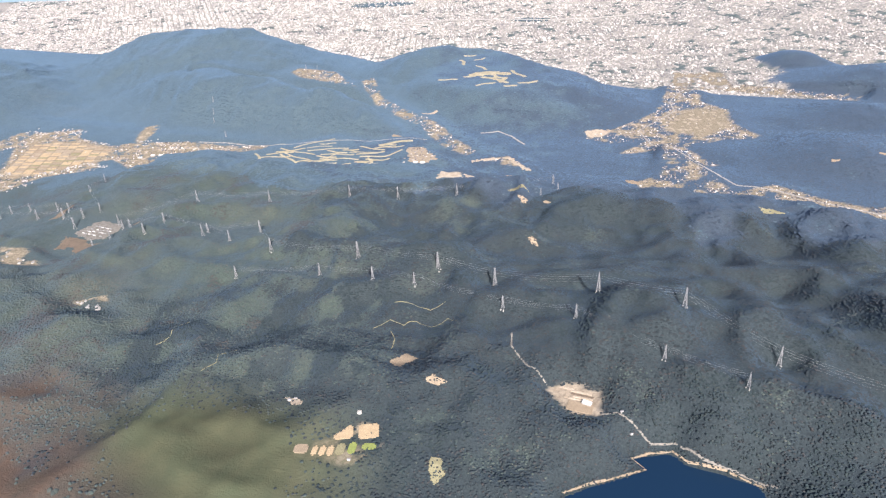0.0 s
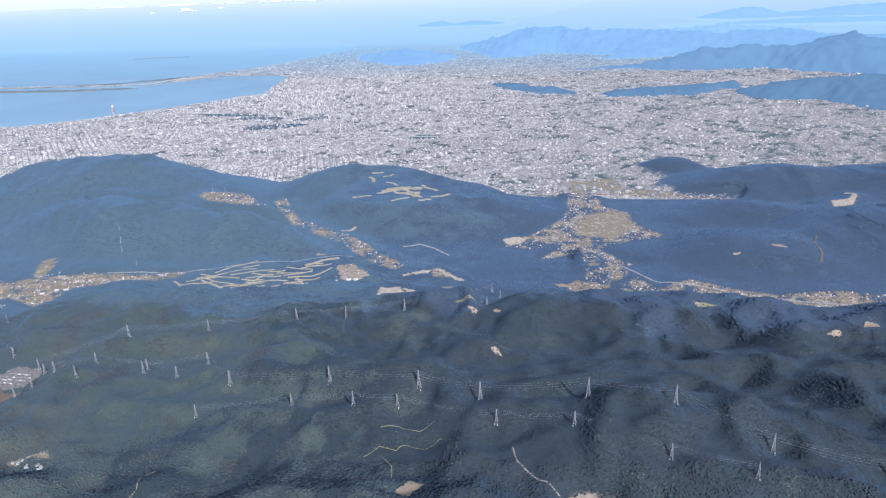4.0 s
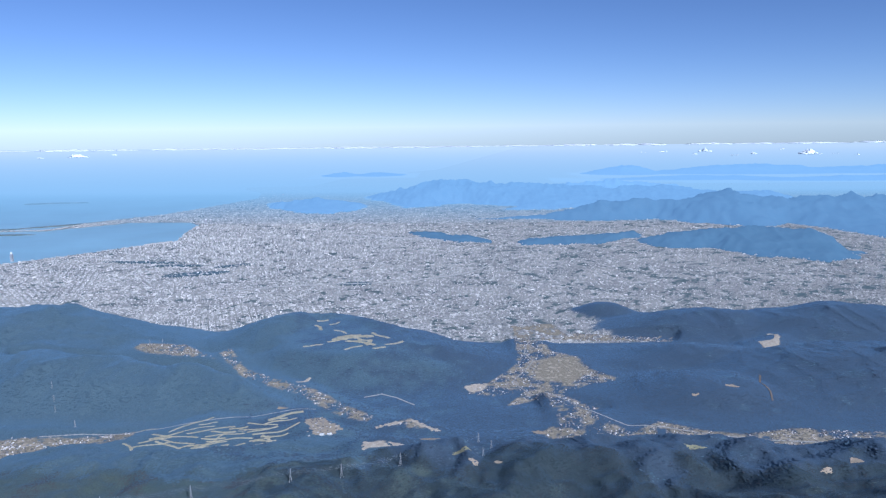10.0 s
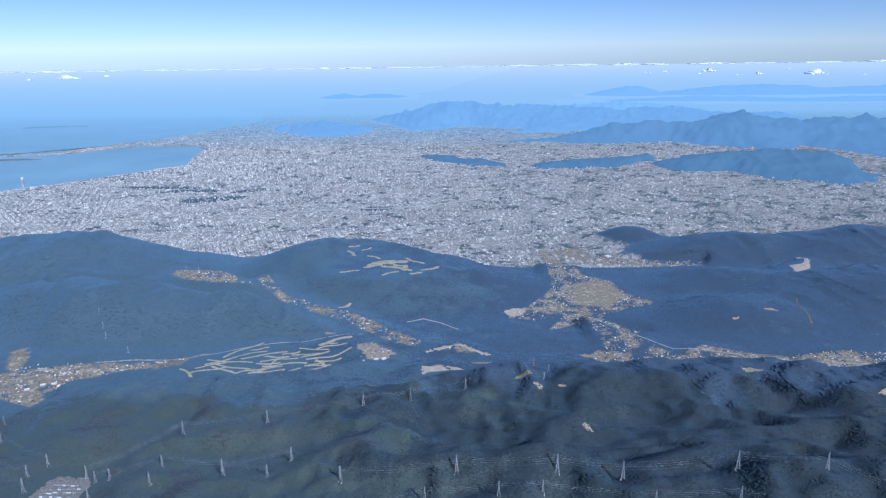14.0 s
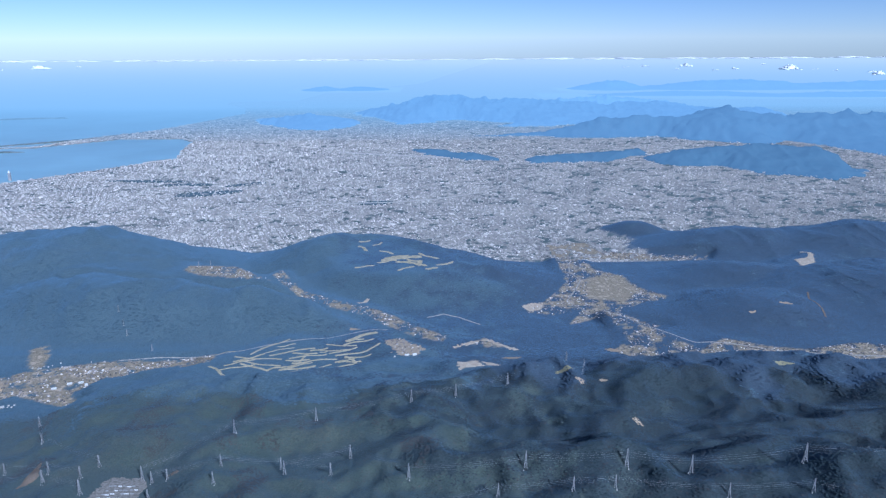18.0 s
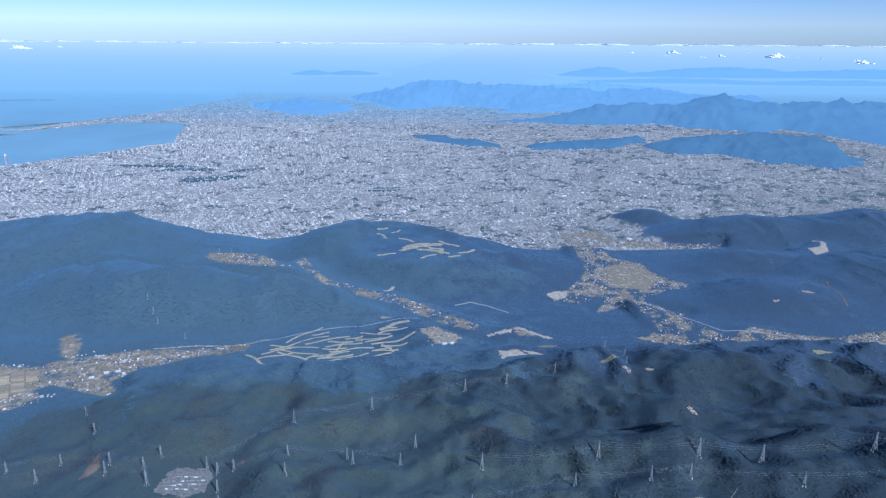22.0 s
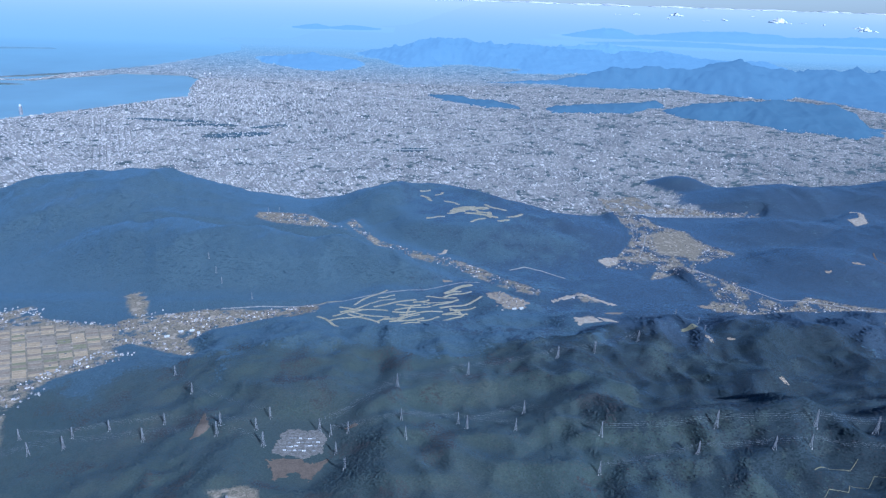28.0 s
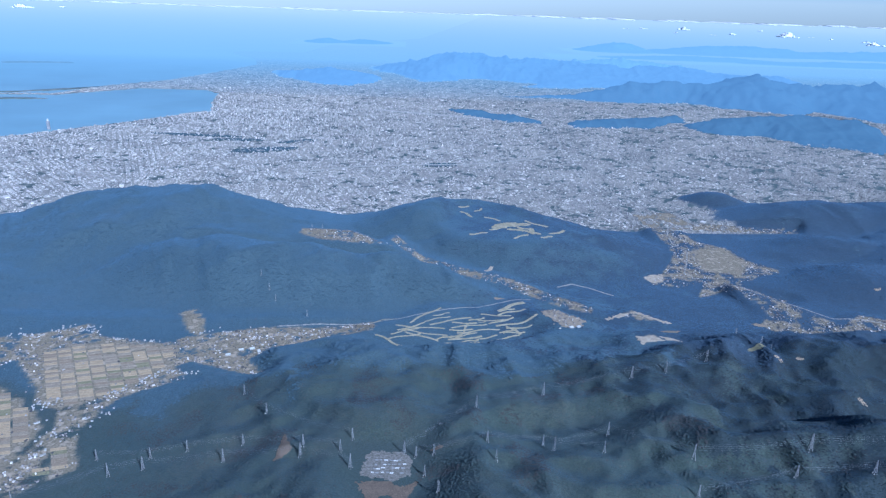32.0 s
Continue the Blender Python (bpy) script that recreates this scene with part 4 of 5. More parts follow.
# ---- power lines ----
def build_pylon(tall):
    thing = new("transmission_tower")
    foot, waist, tip = 0.088 * tall, 0.03 * tall, 0.012 * tall
    knee = 0.62 * tall
    thick = 0.0095 * tall
    for i, j in ((-1, -1), (1, -1), (1, 1), (-1, 1)):
        bm = bmesh.new()
        bar(bm, (i * foot, j * foot, -0.5), (i * waist, j * waist, knee), thick)
        bar(bm, (i * waist, j * waist, knee), (i * tip, j * tip, tall), thick * 0.8)
        part("leg", bm, STEEL, thing)
    bm = bmesh.new()
    steps = [0.12, 0.26, 0.39, 0.51, 0.62, 0.72, 0.81, 0.90]
    for lo, hi in zip(steps, steps[1:]):
        def half(s):
            h = s * tall
            return foot + (waist - foot) * h / knee if h < knee else waist + (tip - waist) * (h - knee) / (tall - knee)
        a, b = half(lo), half(hi)
        for k in range(4):
            c, s = ((1, 0), (0, 1), (-1, 0), (0, -1))[k]
            p = lambda u, r, z: (c * r - s * u * r, s * r + c * u * r, z * tall)
            bar(bm, p(-1, a, lo), p(1, b, hi), thick * 0.45)
            bar(bm, p(1, a, lo), p(-1, b, hi), thick * 0.45)
            bar(bm, p(-1, a, lo), p(1, a, lo), thick * 0.45)
    part("bracing", bm, STEEL, thing)
    for s, reach in ((0.66, 0.115), (0.78, 0.10), (0.90, 0.085)):
        bm = bmesh.new()
        for side in (-1, 1):
            for d in (-1, 1):
                bar(bm, (0, d * waist * 0.7, s * tall), (side * reach * tall, 0, (s + 0.01) * tall), thick * 0.6)
            bar(bm, (0, 0, (s + 0.045) * tall), (side * reach * tall, 0, (s + 0.01) * tall), thick * 0.5)
            bar(bm, (side * reach * tall, 0, (s + 0.01) * tall), (side * reach * tall, 0, (s - 0.025) * tall), thick * 0.5)
        part("crossarm", bm, STEEL, thing)
    for i, j in ((-1, -1), (1, -1), (1, 1), (-1, 1)):
        bm = bmesh.new()
        block(bm, i * foot, j * foot, -0.5, 0.2, 0.2, 0.56)
        part("footing", bm, CONCRETE, thing, "concrete footing")
    return tagged(thing, "white steel lattice transmission tower on a forested ridge", "pylon", "transmission towers")


models, standing = {}, {}
for tall, places in LINES:
    for k, (x, y) in enumerate(places):
        if (x, y) in standing:
            continue
        (ax, ay), (bx, by) = places[max(0, k - 1)], places[min(len(places) - 1, k + 1)]
        turn = math.degrees(math.atan2(by - ay, bx - ax)) - 90
        m = pose(x, y, level(x, y), 0, 0, turn)
        if tall not in models:
            models[tall] = build_pylon(tall)
            models[tall].matrix_basis = m
            standing[(x, y)] = models[tall]
        else:
            standing[(x, y)] = copy_thing(models[tall], m)
for tall, places in LINES[:8]:
    for (ax, ay), (bx, by) in zip(places, places[1:]):
        ax_z, bx_z = level(ax, ay), level(bx, by)
        span = math.hypot(bx - ax, by - ay)
        nx, ny = (by - ay) / span, -(bx - ax) / span
        thing = new("power_line")
        thing.location = (ax, ay, ax_z + tall * 0.6)
        for s, reach in ((0.635, 0.115), (0.755, 0.10), (0.875, 0.085)):
            for side in (-1, 1):
                bm = bmesh.new()
                o = side * reach * tall
                pts = []
                for k in range(9):
                    q = k / 8
                    sag = 4 * q * (1 - q) * 0.032 * span
                    pts.append((ax + (bx - ax) * q + nx * o - ax, ay + (by - ay) * q + ny * o - ay, ax_z + (bx_z - ax_z) * q + s * tall - sag - (ax_z + tall * 0.6)))
                rings = [[bm.verts.new((p[0] + u * nx * 0.005, p[1] + u * ny * 0.005, p[2] + w * 0.005)) for u, w in ((-1, -1), (1, -1), (0, 1))] for p in pts]
                for r0, r1 in zip(rings, rings[1:]):
                    for k in range(3):
                        bm.faces.new((r0[k], r0[(k + 1) % 3], r1[(k + 1) % 3], r1[k]))
                part("cable", bm, WIRE, thing)
        tagged(thing, "sagging grey overhead cables strung between steel towers", "power line", "overhead line spans")


# ---- ground laid bare: clearings, fairways, roads ----
def drape(name, outline, cell, lift, mat, label, category, thick=0.25, ragged=0.6, kind="", parent=None):
    """A patch of ground of its own surface, lying on the slope, with a ragged rim and an edge of its own."""
    ox, oy = [p[0] for p in outline], [p[1] for p in outline]
    nx, ny = int((max(ox) - min(ox) + 2) / cell) + 1, int((max(oy) - min(oy) + 2) / cell) + 1
    xs, ys = np.meshgrid(min(ox) - 1 + cell * np.arange(nx), min(oy) - 1 + cell * np.arange(ny))
    x, y = xs.ravel(), ys.ravel()
    inside = (outside(x + cell / 2, y + cell / 2, outline) + ragged * 2 * (fbm(x / 1.3, y / 1.3) - 0.47)) < 0
    f = grid_faces(ny, nx)
    f = f[inside[f[:, 0]]]
    used, back = np.unique(f, return_inverse=True)
    f = back.reshape(-1, 4)
    v = np.stack([x[used], y[used], height(x[used], y[used]) + lift], 1)
    n = len(v)
    low = v - np.array([0, 0, thick])
    edges = {}
    for a, b in np.concatenate([f[:, [0, 1]], f[:, [1, 2]], f[:, [2, 3]], f[:, [3, 0]]]):
        if (b, a) in edges:
            del edges[(b, a)]
        else:
            edges[(a, b)] = 1
    skirt = np.array([[b, a, a + n, b + n] for a, b in edges])
    ob = mesh_object(name, np.concatenate([v, low]), np.concatenate([f, skirt]), mat)
    if parent:
        ob.parent = parent
        return ob
    return tagged(ob, label, category, kind=kind)


drape("clearing", CLEARING, 0.3, 0.12, SAND, ragged=1.6, label="pale bare earth clearing cut into the forest", category="clearing")
drape("clearing", [(20, 242.5), (30, 241), (31, 239.5), (23, 239)], 0.4, 0.12, SAND, "pale strip of bare earth beside the clearing", "clearing")
drape("clearing", ribbon([(11, 279), (19, 283.5), (25, 286.5), (31, 281), (37, 275.5)], 2.0), 0.3, 0.12, SAND, "pale cut earth strip above the road", "clearing", 0.25, 1.6)
drape("works_ground", WORKS, 0.4, 0.12, STUBBLE[2], "bare grey-brown ground of a works in the valley", "yard", 0.25, 2.5)
drape("gravel_pit", PIT, 0.3, 0.12, SAND, "pale gravel pit at the edge of the town", "pit", 0.25, 1.8)
drape("quarry", QUARRY, 0.5, 0.15, SAND, "white terraced quarry on a dark wooded hillside", "quarry")
drape("quarry", ribbon([(236, 420), (239, 428), (236, 432)], 2.2), 0.5, 0.15, SAND, "white quarry road climbing the hillside", "quarry")
drape("landslip", [(-111.5, 165.8), (-110.4, 176.8), (-107.4, 169.0), (-109.3, 166.4)], 0.3, 0.2, SCAR, "red-brown bare landslip scar in the woods", "landslip")
drape("clearing", [(-88, 152), (-84, 153), (-76, 151), (-73, 152), (-76, 144), (-80, 147), (-85, 145)], 0.3, 0.1, SCAR, "brown cleared ground below the substation", "clearing", 0.25, 1.5)
drape("clearing", [(62.5, 105), (64.5, 106.6), (67, 106.2), (65.5, 104.8)], 0.25, 0.1, STUBBLE[1], "small dry clearing in the forest", "clearing")
drape("clearing", [(69, 91.5), (71.5, 91), (73, 88.5), (72, 86), (70.5, 88)], 0.25, 0.1, STUBBLE[3], "grassy clearing beside the reservoir woods", "clearing")
drape("clearing", [(35, 96.8), (37.5, 97.2), (40, 95.4), (38, 94.8)], 0.25, 0.1, SAND, "small bare yard round a farmhouse", "clearing")
for points in ([(41, 125), (44, 128), (48, 127), (50, 130), (54, 129), (57, 132), (60, 130)], [(43, 133), (47, 135), (52, 133.5), (55, 136)], [(-5, 104), (-4, 108), (-6, 112), (-4, 116)], [(14, 97), (15, 101), (13, 104), (15, 108)], [(50, 116), (49, 120), (46, 124)]):
    drape("forest_track", ribbon(points, 0.13), 0.1, 0.1, STUBBLE[3], "pale winding forest track on the slope", "track", 0.2, 0.01)
for x, y, rx, ry, mat, label in ((34, 266, 6, 2.6, 1, "dry brown fields in a forest hollow"), (48, 222, 6, 2, 3, "olive strip of rough grass along the forest edge"), (52, 214, 3, 1.8, 0, "small tan clearing between pine stands"), (60, 215, 2.6, 1.1, 1, "small dry clearing beside the power line"), (80, 281, 6, 3, 1, "terraced brown fields above the valley"),
                                 (63, 185, 2.4, 1.6, 1, "bare brown felling patch in the woods"), (-35, 298, 4, 1.6, 0, "tan field at the foot of the hill"), (175, 325, 5, 1.6, 0, "pale terrace cut into the wooded slope"), (156, 317, 3, 1.6, 1, "dry grass terrace on the wooded slope"), (128, 231, 6, 2.2, 3, "small olive fields below the valley road"),
                                 (163, 210, 3, 1.4, 1, "brown hilltop clearing among dark pines"), (174, 214, 3, 2, 0, "tan clearing at the edge of the settlement")):
    rim = []
    for k in range(14):
        a, q = k * 0.4488, rr.uniform(0.6, 1.15)
        rim.append((x + 0.7 * q * rx * math.cos(a), y + 0.7 * q * ry * math.sin(a)))
    drape("clearing", rim, 0.3, 0.14, STUBBLE[mat or 1], label, "clearing", 0.25, 0.5)
drape("gully", ribbon([(191, 316), (194, 326), (193, 336), (197, 346)], 0.7), 0.3, 0.15, SCAR, "pale eroded gully on the eastern slope", "gully", 0.25, 0.1)
drape("road", ribbon([(-2, 327), (6, 331), (14, 327), (24, 316)], 0.8), 0.35, 0.12, ROAD, "pale loop road round a wooded knoll", "road", 0.2, 0.02, "structure")
drape("glade", GLADE, 0.3, 0.1, STUBBLE[1], "small dry grass glade in the forest", "glade")
drape("clearing", [(-69, 163.4), (-66.5, 164), (-65.6, 163), (-67.5, 162.4)], 0.3, 0.1, SCAR, "pale earth pad under a tower", "clearing")
drape("gully", ribbon([(-37.5, 336), (-36, 340), (-33, 346)], 1.6), 0.4, 0.15, SAND, "pale stony gully scar on the hillside", "gully")

for name_label, outlines, cell in (("winter-dry golf fairways winding between strips of pine", FAIRWAYS, 0.3), ("winter-dry golf fairways on a wooded hilltop", FAIRWAYS_HIGH, 0.7)):
    course = new("golf_course")
    for k, outline in enumerate(outlines):
        drape("fairway", outline, cell, 0.09 + 0.012 * (k % 30), TURF, "", "", 0.25, 0.12, parent=course)
    tagged(course, name_label, "golf course")

for pts, wide, label in (
        ([(84.7, 115.9), (80.4, 117.6), (77.1, 120.6), (75.4, 122.0), (74, 127)], 0.3, "pale forest road above the works"),
        ([(96.2, 111.5), (99.2, 112.2), (102.7, 111.1), (106.1, 109.9), (110.1, 111.4), (115.3, 109.2), (121, 108.4), (128, 106.5)], 0.3, "pale shore road along the reservoir"),
        ([(-130, 269), (-112, 271), (-92, 272), (-78, 276), (-60, 284), (-40, 290), (-20, 300)], 0.5, "pale valley road beside the golf course"),
        ([(105, 306), (119, 291), (134, 288), (150, 281), (170, 276), (195, 274), (240, 272)], 1.0, "pale main road along the valley"),
        ([(92, 437), (84, 415), (82, 400), (86, 386), (80, 370), (72, 352), (80, 336), (96, 318), (105, 306)], 0.7, "pale road through the town")):
    drape("road", ribbon(pts, wide), 0.13 if wide < 0.4 else 0.35, 0.1, GRAVEL if wide < 0.4 else ROAD, label, "road", 0.2, 0.05, "structure")

# ---- farmland parcels ----
farmland = new("rice_fields")
farmland.location = (-190, 230, 11)
e1, e2 = Vector((0.966, 0.26)), Vector((-0.46, 0.888))
shapes = {}
count = 0
for i in range(-14, 14):
    for j in range(-38, 26):
        w, d = 4.35, 1.62
        c = Vector((-187, 231)) + e1 * (i * 5.0) + e2 * (j * 1.9)
        poly = [c + e1 * (sx * w / 2) + e2 * (sy * d / 2) for sx, sy in ((-1, -1), (1, -1), (1, 1), (-1, 1))]
        if min(outside(np.array([c.x]), np.array([c.y]), o)[0] for o in (PADDIES, WEST_PADDIES, SOUTH_PADDIES)) > -0.6 or rr.random() < 0.03:
            continue
        kind = rr.choice((0, 0, 0, 1, 1, 2, 2, 3))
        if kind not in shapes:
            bm = bmesh.new()
            vs = [bm.verts.new((e1.x * sx * w / 2 + e2.x * sy * d / 2, e1.y * sx * w / 2 + e2.y * sy * d / 2, z)) for z in (-0.1, 0.06) for sx, sy in ((-1, -1), (1, -1), (1, 1), (-1, 1))]
            for f in ((4, 5, 6, 7), (0, 1, 5, 4), (1, 2, 6, 5), (2, 3, 7, 6), (3, 0, 4, 7)):
                bm.faces.new([vs[k] for k in f])
            shapes[kind] = mesh_of("parcel", bm, STUBBLE[kind])
        ob = new("parcel", shapes[kind])
        ob.parent = farmland
        ob.location = (c.x + 190, c.y - 230, 0)
        count += 1
tagged(farmland, "chequered straw-coloured rice fields after the harvest", "fields")
farm = new("farm_fields")
farm.location = (52, 89, 38)
for k, (x, y, w, d, turn, s) in enumerate(((46.5, 84.4, 2.6, 2.2, 15, 1), (49.1, 84.8, 1.0, 2.4, 12, 0), (50.5, 85.2, 1.1, 2.5, 12, 0), (51.9, 85.7, 1.1, 2.5, 12, 0), (53.5, 86.6, 1.6, 2.8, 12, 3), (55.4, 87.6, 1.4, 2.8, 12, 4), (58.2, 88.9, 2.6, 1.5, 20, 4), (52.0, 90.6, 3.6, 3.4, 25, 0), (56.4, 92.4, 3.8, 3.8, 25, 0))):
    bm = bmesh.new()
    block(bm, 0, 0, -0.2, w, d, 0.32)
    bmesh.ops.bevel(bm, geom=[e for e in bm.edges if abs(e.verts[0].co.z - e.verts[1].co.z) > 0.1], offset=0.35, segments=2, affect="EDGES")
    ob = part("parcel", bm, STUBBLE[s], farm)
    ob.matrix_basis = pose(x - 52, y - 89, 0, 0, 0, turn)
tagged(farm, "small farm of tan and yellow-green field strips", "fields")


# ---- houses ----
def build_house(w, d, h, roof_mat, wall_mat, gable=True):
    thing = new("house")
    bm = bmesh.new()
    block(bm, 0, 0, -0.2, w, d, h + 0.2)
    part("wall", bm, wall_mat, thing)
    bm = bmesh.new()
    o = 0.05
    if gable:
        vs = [bm.verts.new(p) for p in ((-w / 2 - o, -d / 2 - o, h), (w / 2 + o, -d / 2 - o, h), (w / 2 + o, d / 2 + o, h), (-w / 2 - o, d / 2 + o, h), (-w / 2 - o, 0, h + d * 0.28), (w / 2 + o, 0, h + d * 0.28))]
        for f in ((0, 1, 5, 4), (2, 3, 4, 5), (0, 4, 3), (1, 2, 5), (3, 2, 1, 0)):
            bm.faces.new([vs[k] for k in f])
    else:
        block(bm, 0, 0, h, w + o, d + o, 0.06)
        block(bm, w * 0.2, d * 0.1, h + 0.06, w * 0.25, d * 0.3, 0.12)
    part("roof", bm, roof_mat, thing)
    return thing


kinds = []
for w, d, h, roof_mat, wall_mat, gable, label in (
        (0.54, 0.40, 0.25, TILE, WALL, True, "small house with a grey tiled gable roof"),
        (0.66, 0.48, 0.30, TILE, WALL, True, "farmhouse with a dark tiled roof"),
        (0.78, 0.52, 0.34, CONCRETE, WALL, False, "flat-roofed pale concrete building in the village"),
        (1.8, 1.0, 0.5, WHITE, CONCRETE, False, "long white factory shed in the valley"),
        (0.5, 0.5, 0.3, CONCRETE, WALL, False, "small pale flat-roofed house")):
    kinds.append(tagged(build_house(w, d, h, roof_mat, wall_mat, gable), label, "house", "valley houses"))
free = list(range(5))


def put_house(kind, x, y, turn):
    m = pose(x, y, level(x, y), 0, 0, turn)
    if kind in free:
        free.remove(kind)
        kinds[kind].matrix_basis = m
    else:
        copy_thing(kinds[kind], m)


ring = [((-178, 214), (-164, 230), 26, 2.5), ((-164, 232), (-150, 229), 18, 2.0), ((-215, 262), (-200, 266), 34, 5.0), ((-232, 258), (-216, 256), 24, 4.0), ((-192, 256), (-172, 254), 20, 1.2), ((-160, 262), (-136, 264), 26, 4.0), ((-200, 206), (-190, 212), 18, 3.0), ((-186, 190), (-172, 205), 18, 3.0), ((-136, 258), (-110, 264), 22, 4.0), ((-95, 132), (-80, 133), 9, 2.5), ((-40, 114), (-31, 113), 12, 2.2), ((-197, 205), (-182, 182), 16, 4.0)]
for (ax, ay), (bx, by), many, loose in ring:
    for k in range(many):
        q = rr.random()
        x, y = ax + (bx - ax) * q + rr.gauss(0, loose * 0.42), ay + (by - ay) * q + rr.gauss(0, loose * 0.42)
        put_house(rr.choice((0, 0, 0, 1, 1, 2, 4)), x, y, rr.choice((15, 105, 20, 110)) + rr.uniform(-8, 8))
for x, y, k, t in ((-140, 248, 3, 20), (-136, 249, 3, 20), (-144, 244, 3, 20), (-133, 247, 3, 110), (52.9, 95.6, 2, 25), (56.2, 84.8, 0, 10), (36.6, 96.0, 1, 0), (37.6, 96.8, 0, 30), (100.0, 112.6, 0, 30), (102.4, 109.7, 0, 60), (93.2, 113.6, 3, -8), (-9, 262, 3, 10), (-6, 262.5, 3, 30), (-11, 264, 2, 0), (-14, 261, 2, 15), (99.5, 267.5, 3, 40)):
    put_house(k, x, y, t)

# houses of the farther settlements
n = 90000
hx, hy = -240 + 510 * rng.rand(n), 165 + 290 * rng.rand(n)
score = np.zeros(n)
for o, share in ((TOWN, 0.55), (VALLEY, 0.5), (PLATEAU, 0.6), (GAP_ROAD, 0.6), (WORKS, 0.6), (KNOLL, 0.2), (TONGUE, 0.4), (FIELDS, 0.36)):
    score = np.maximum(score, np.where(outside(hx, hy, o) < 0, share, 0))
score = np.where((outside(hx, hy, TOWN_FIELD) < 1) | (outside(hx, hy, PADDIES) < 0.5) | (outside(hx, hy, WEST_PADDIES) < 0.5) | (outside(hx, hy, SOUTH_PADDIES) < 0.5) | (outside(hx, hy, WOOD_BELT) < 0.3), 0.01, score) * (0.3 + 1.4 * smooth(0.40, 0.55, fbm(hx / 6, hy / 6)))
ok = rng.rand(n) < score * 2.2
hx, hy = hx[ok], hy[ok]
m = len(hx)
v, f = boxes(hx, hy, height(hx, hy) - 0.2, 0.32 + 0.75 * rng.rand(m) ** 3, 0.28 + 0.34 * rng.rand(m), 0.36 + 0.2 * rng.rand(m), rng.rand(m) * 3)
tagged(mesh_object("settlement_houses", v, f, VILLAGE), "pale roofs of small towns along the valley floor", "houses", kind="stuff")

# ---- substation ----
station = new("substation")
station.location = (-80.5, 159, 25)
yard = drape("yard", [(-86.5, 164), (-83, 165.6), (-79, 164.2), (-75, 164.6), (-73.6, 160), (-74.6, 155), (-79, 153.2), (-84, 154), (-87.2, 156), (-86.2, 160)], 0.25, 0.12, YARD_GRAVEL, "", "", 0.25, 1.4, parent=station)
tagged(yard, "pale gravel yard").location = (80.5, -159, -25)
for i in range(7):
    for j in range(4):
        if (i + 2 * j) % 7 == 5:
            continue
        bm = bmesh.new()
        x, y = -3.6 + 1.25 * i + 0.28 * j + rr.uniform(-0.2, 0.2), -3.2 + 1.75 * j + rr.uniform(-0.25, 0.25)
        reach = rr.uniform(0.3, 0.55)
        for s in (-reach, reach):
            bar(bm, (x + s, y, 0), (x + s * 0.8, y, 0.9), 0.1)
        bar(bm, (x - reach, y, 0.9), (x + reach, y, 0.9), 0.12)
        bar(bm, (x - reach * 0.8, y, 0.65), (x + reach * 0.8, y, 0.65), 0.07)
        part("gantry", bm, STEEL if rr.random() < 0.6 else WHITE, station)
        bm = bmesh.new()
        block(bm, x, y + 0.7, 0, rr.uniform(0.35, 0.8), rr.uniform(0.35, 0.65), rr.uniform(0.25, 0.5))
        part("transformer", bm, rr.choice((CONCRETE, WHITE, STEEL, STEEL)), station)
for x, y, w, d, h in ((-2.6, -4.5, 1.9, 0.7, 0.5), (1.8, -4.4, 1.3, 0.6, 0.45), (4.9, 0.6, 0.7, 3.2, 0.5)):
    bm = bmesh.new()
    block(bm, x, y, 0, w, d, h)
    part("control_building", bm, WHITE, station)
tagged(station, "electrical substation of white gantries and transformers in a forest clearing", "substation")

# ---- works beside the reservoir ----
camp = new("works_yard")
camp.location = (90.5, 114.5, 37)
for x, y, w, d, s in ((-2.2, 2.4, 3.4, 0.5, SAND), (1.0, 2.0, 4.2, 0.45, SAND), (1.4, 1.2, 4.4, 0.4, SCAR), (1.6, 0.5, 4.0, 0.35, SAND), (-1.6, 0.8, 0.6, 2.2, SAND), (0.2, -0.2, 2.6, 0.35, SAND), (1.6, -2.2, 5.0, 2.6, STUBBLE[1])):
    bm = bmesh.new()
    block(bm, x, y, -0.2, w, d, 0.34)
    part("terrace", bm, s, camp)
tagged(camp, "terraced earthwork yard of pale soil in the forest", "yard")

pool = bmesh.new()
rim = [pool.verts.new((x, y, 33.0)) for x, y in LAKE_SHORE]
pool.faces.new(rim[::-1])
bmesh.ops.triangulate(pool, faces=pool.faces[:])
lake = new("water", mesh_of("water", pool, LAKE))
tagged(lake, "dark blue mountain reservoir", "reservoir", kind="structure")
drape("shore", ribbon([(93, 94), (97, 97.6), (101, 100.4), (106, 104.4), (103.2, 106.2), (106, 108.3), (110, 110.2), (113, 108.4), (119, 108.4), (126, 106.5)], 0.35), 0.15, 0.1, STUBBLE[1], "pale drawn-down shore of the reservoir", "shore", 0.2, 0.1, "structure")

# ---- along the bay ----
for x, y, w, d, h, label in ((-439.8, 721, 2.2, 2.2, 11, "tall slender glass tower on the waterfront"), (-434, 1011, 3, 3, 8, "tall tower block on the reclaimed island"), (-425, 1012, 3, 3, 8, "tall tower block on the reclaimed island")):
    thing = new("tower")
    thing.location = (x * (0.78 if y > 1000 else 1), y, 0.5)
    bm = bmesh.new()
    block(bm, 0, 0, -1, w, d, h * 0.8)
    part("shaft", bm, TILE, thing)
    bm = bmesh.new()
    block(bm, 0, 0, h * 0.8 - 1, w * 0.6, d * 0.6, h * 0.2)
    part("crown", bm, WHITE, thing)
    tagged(thing, label, "tower")
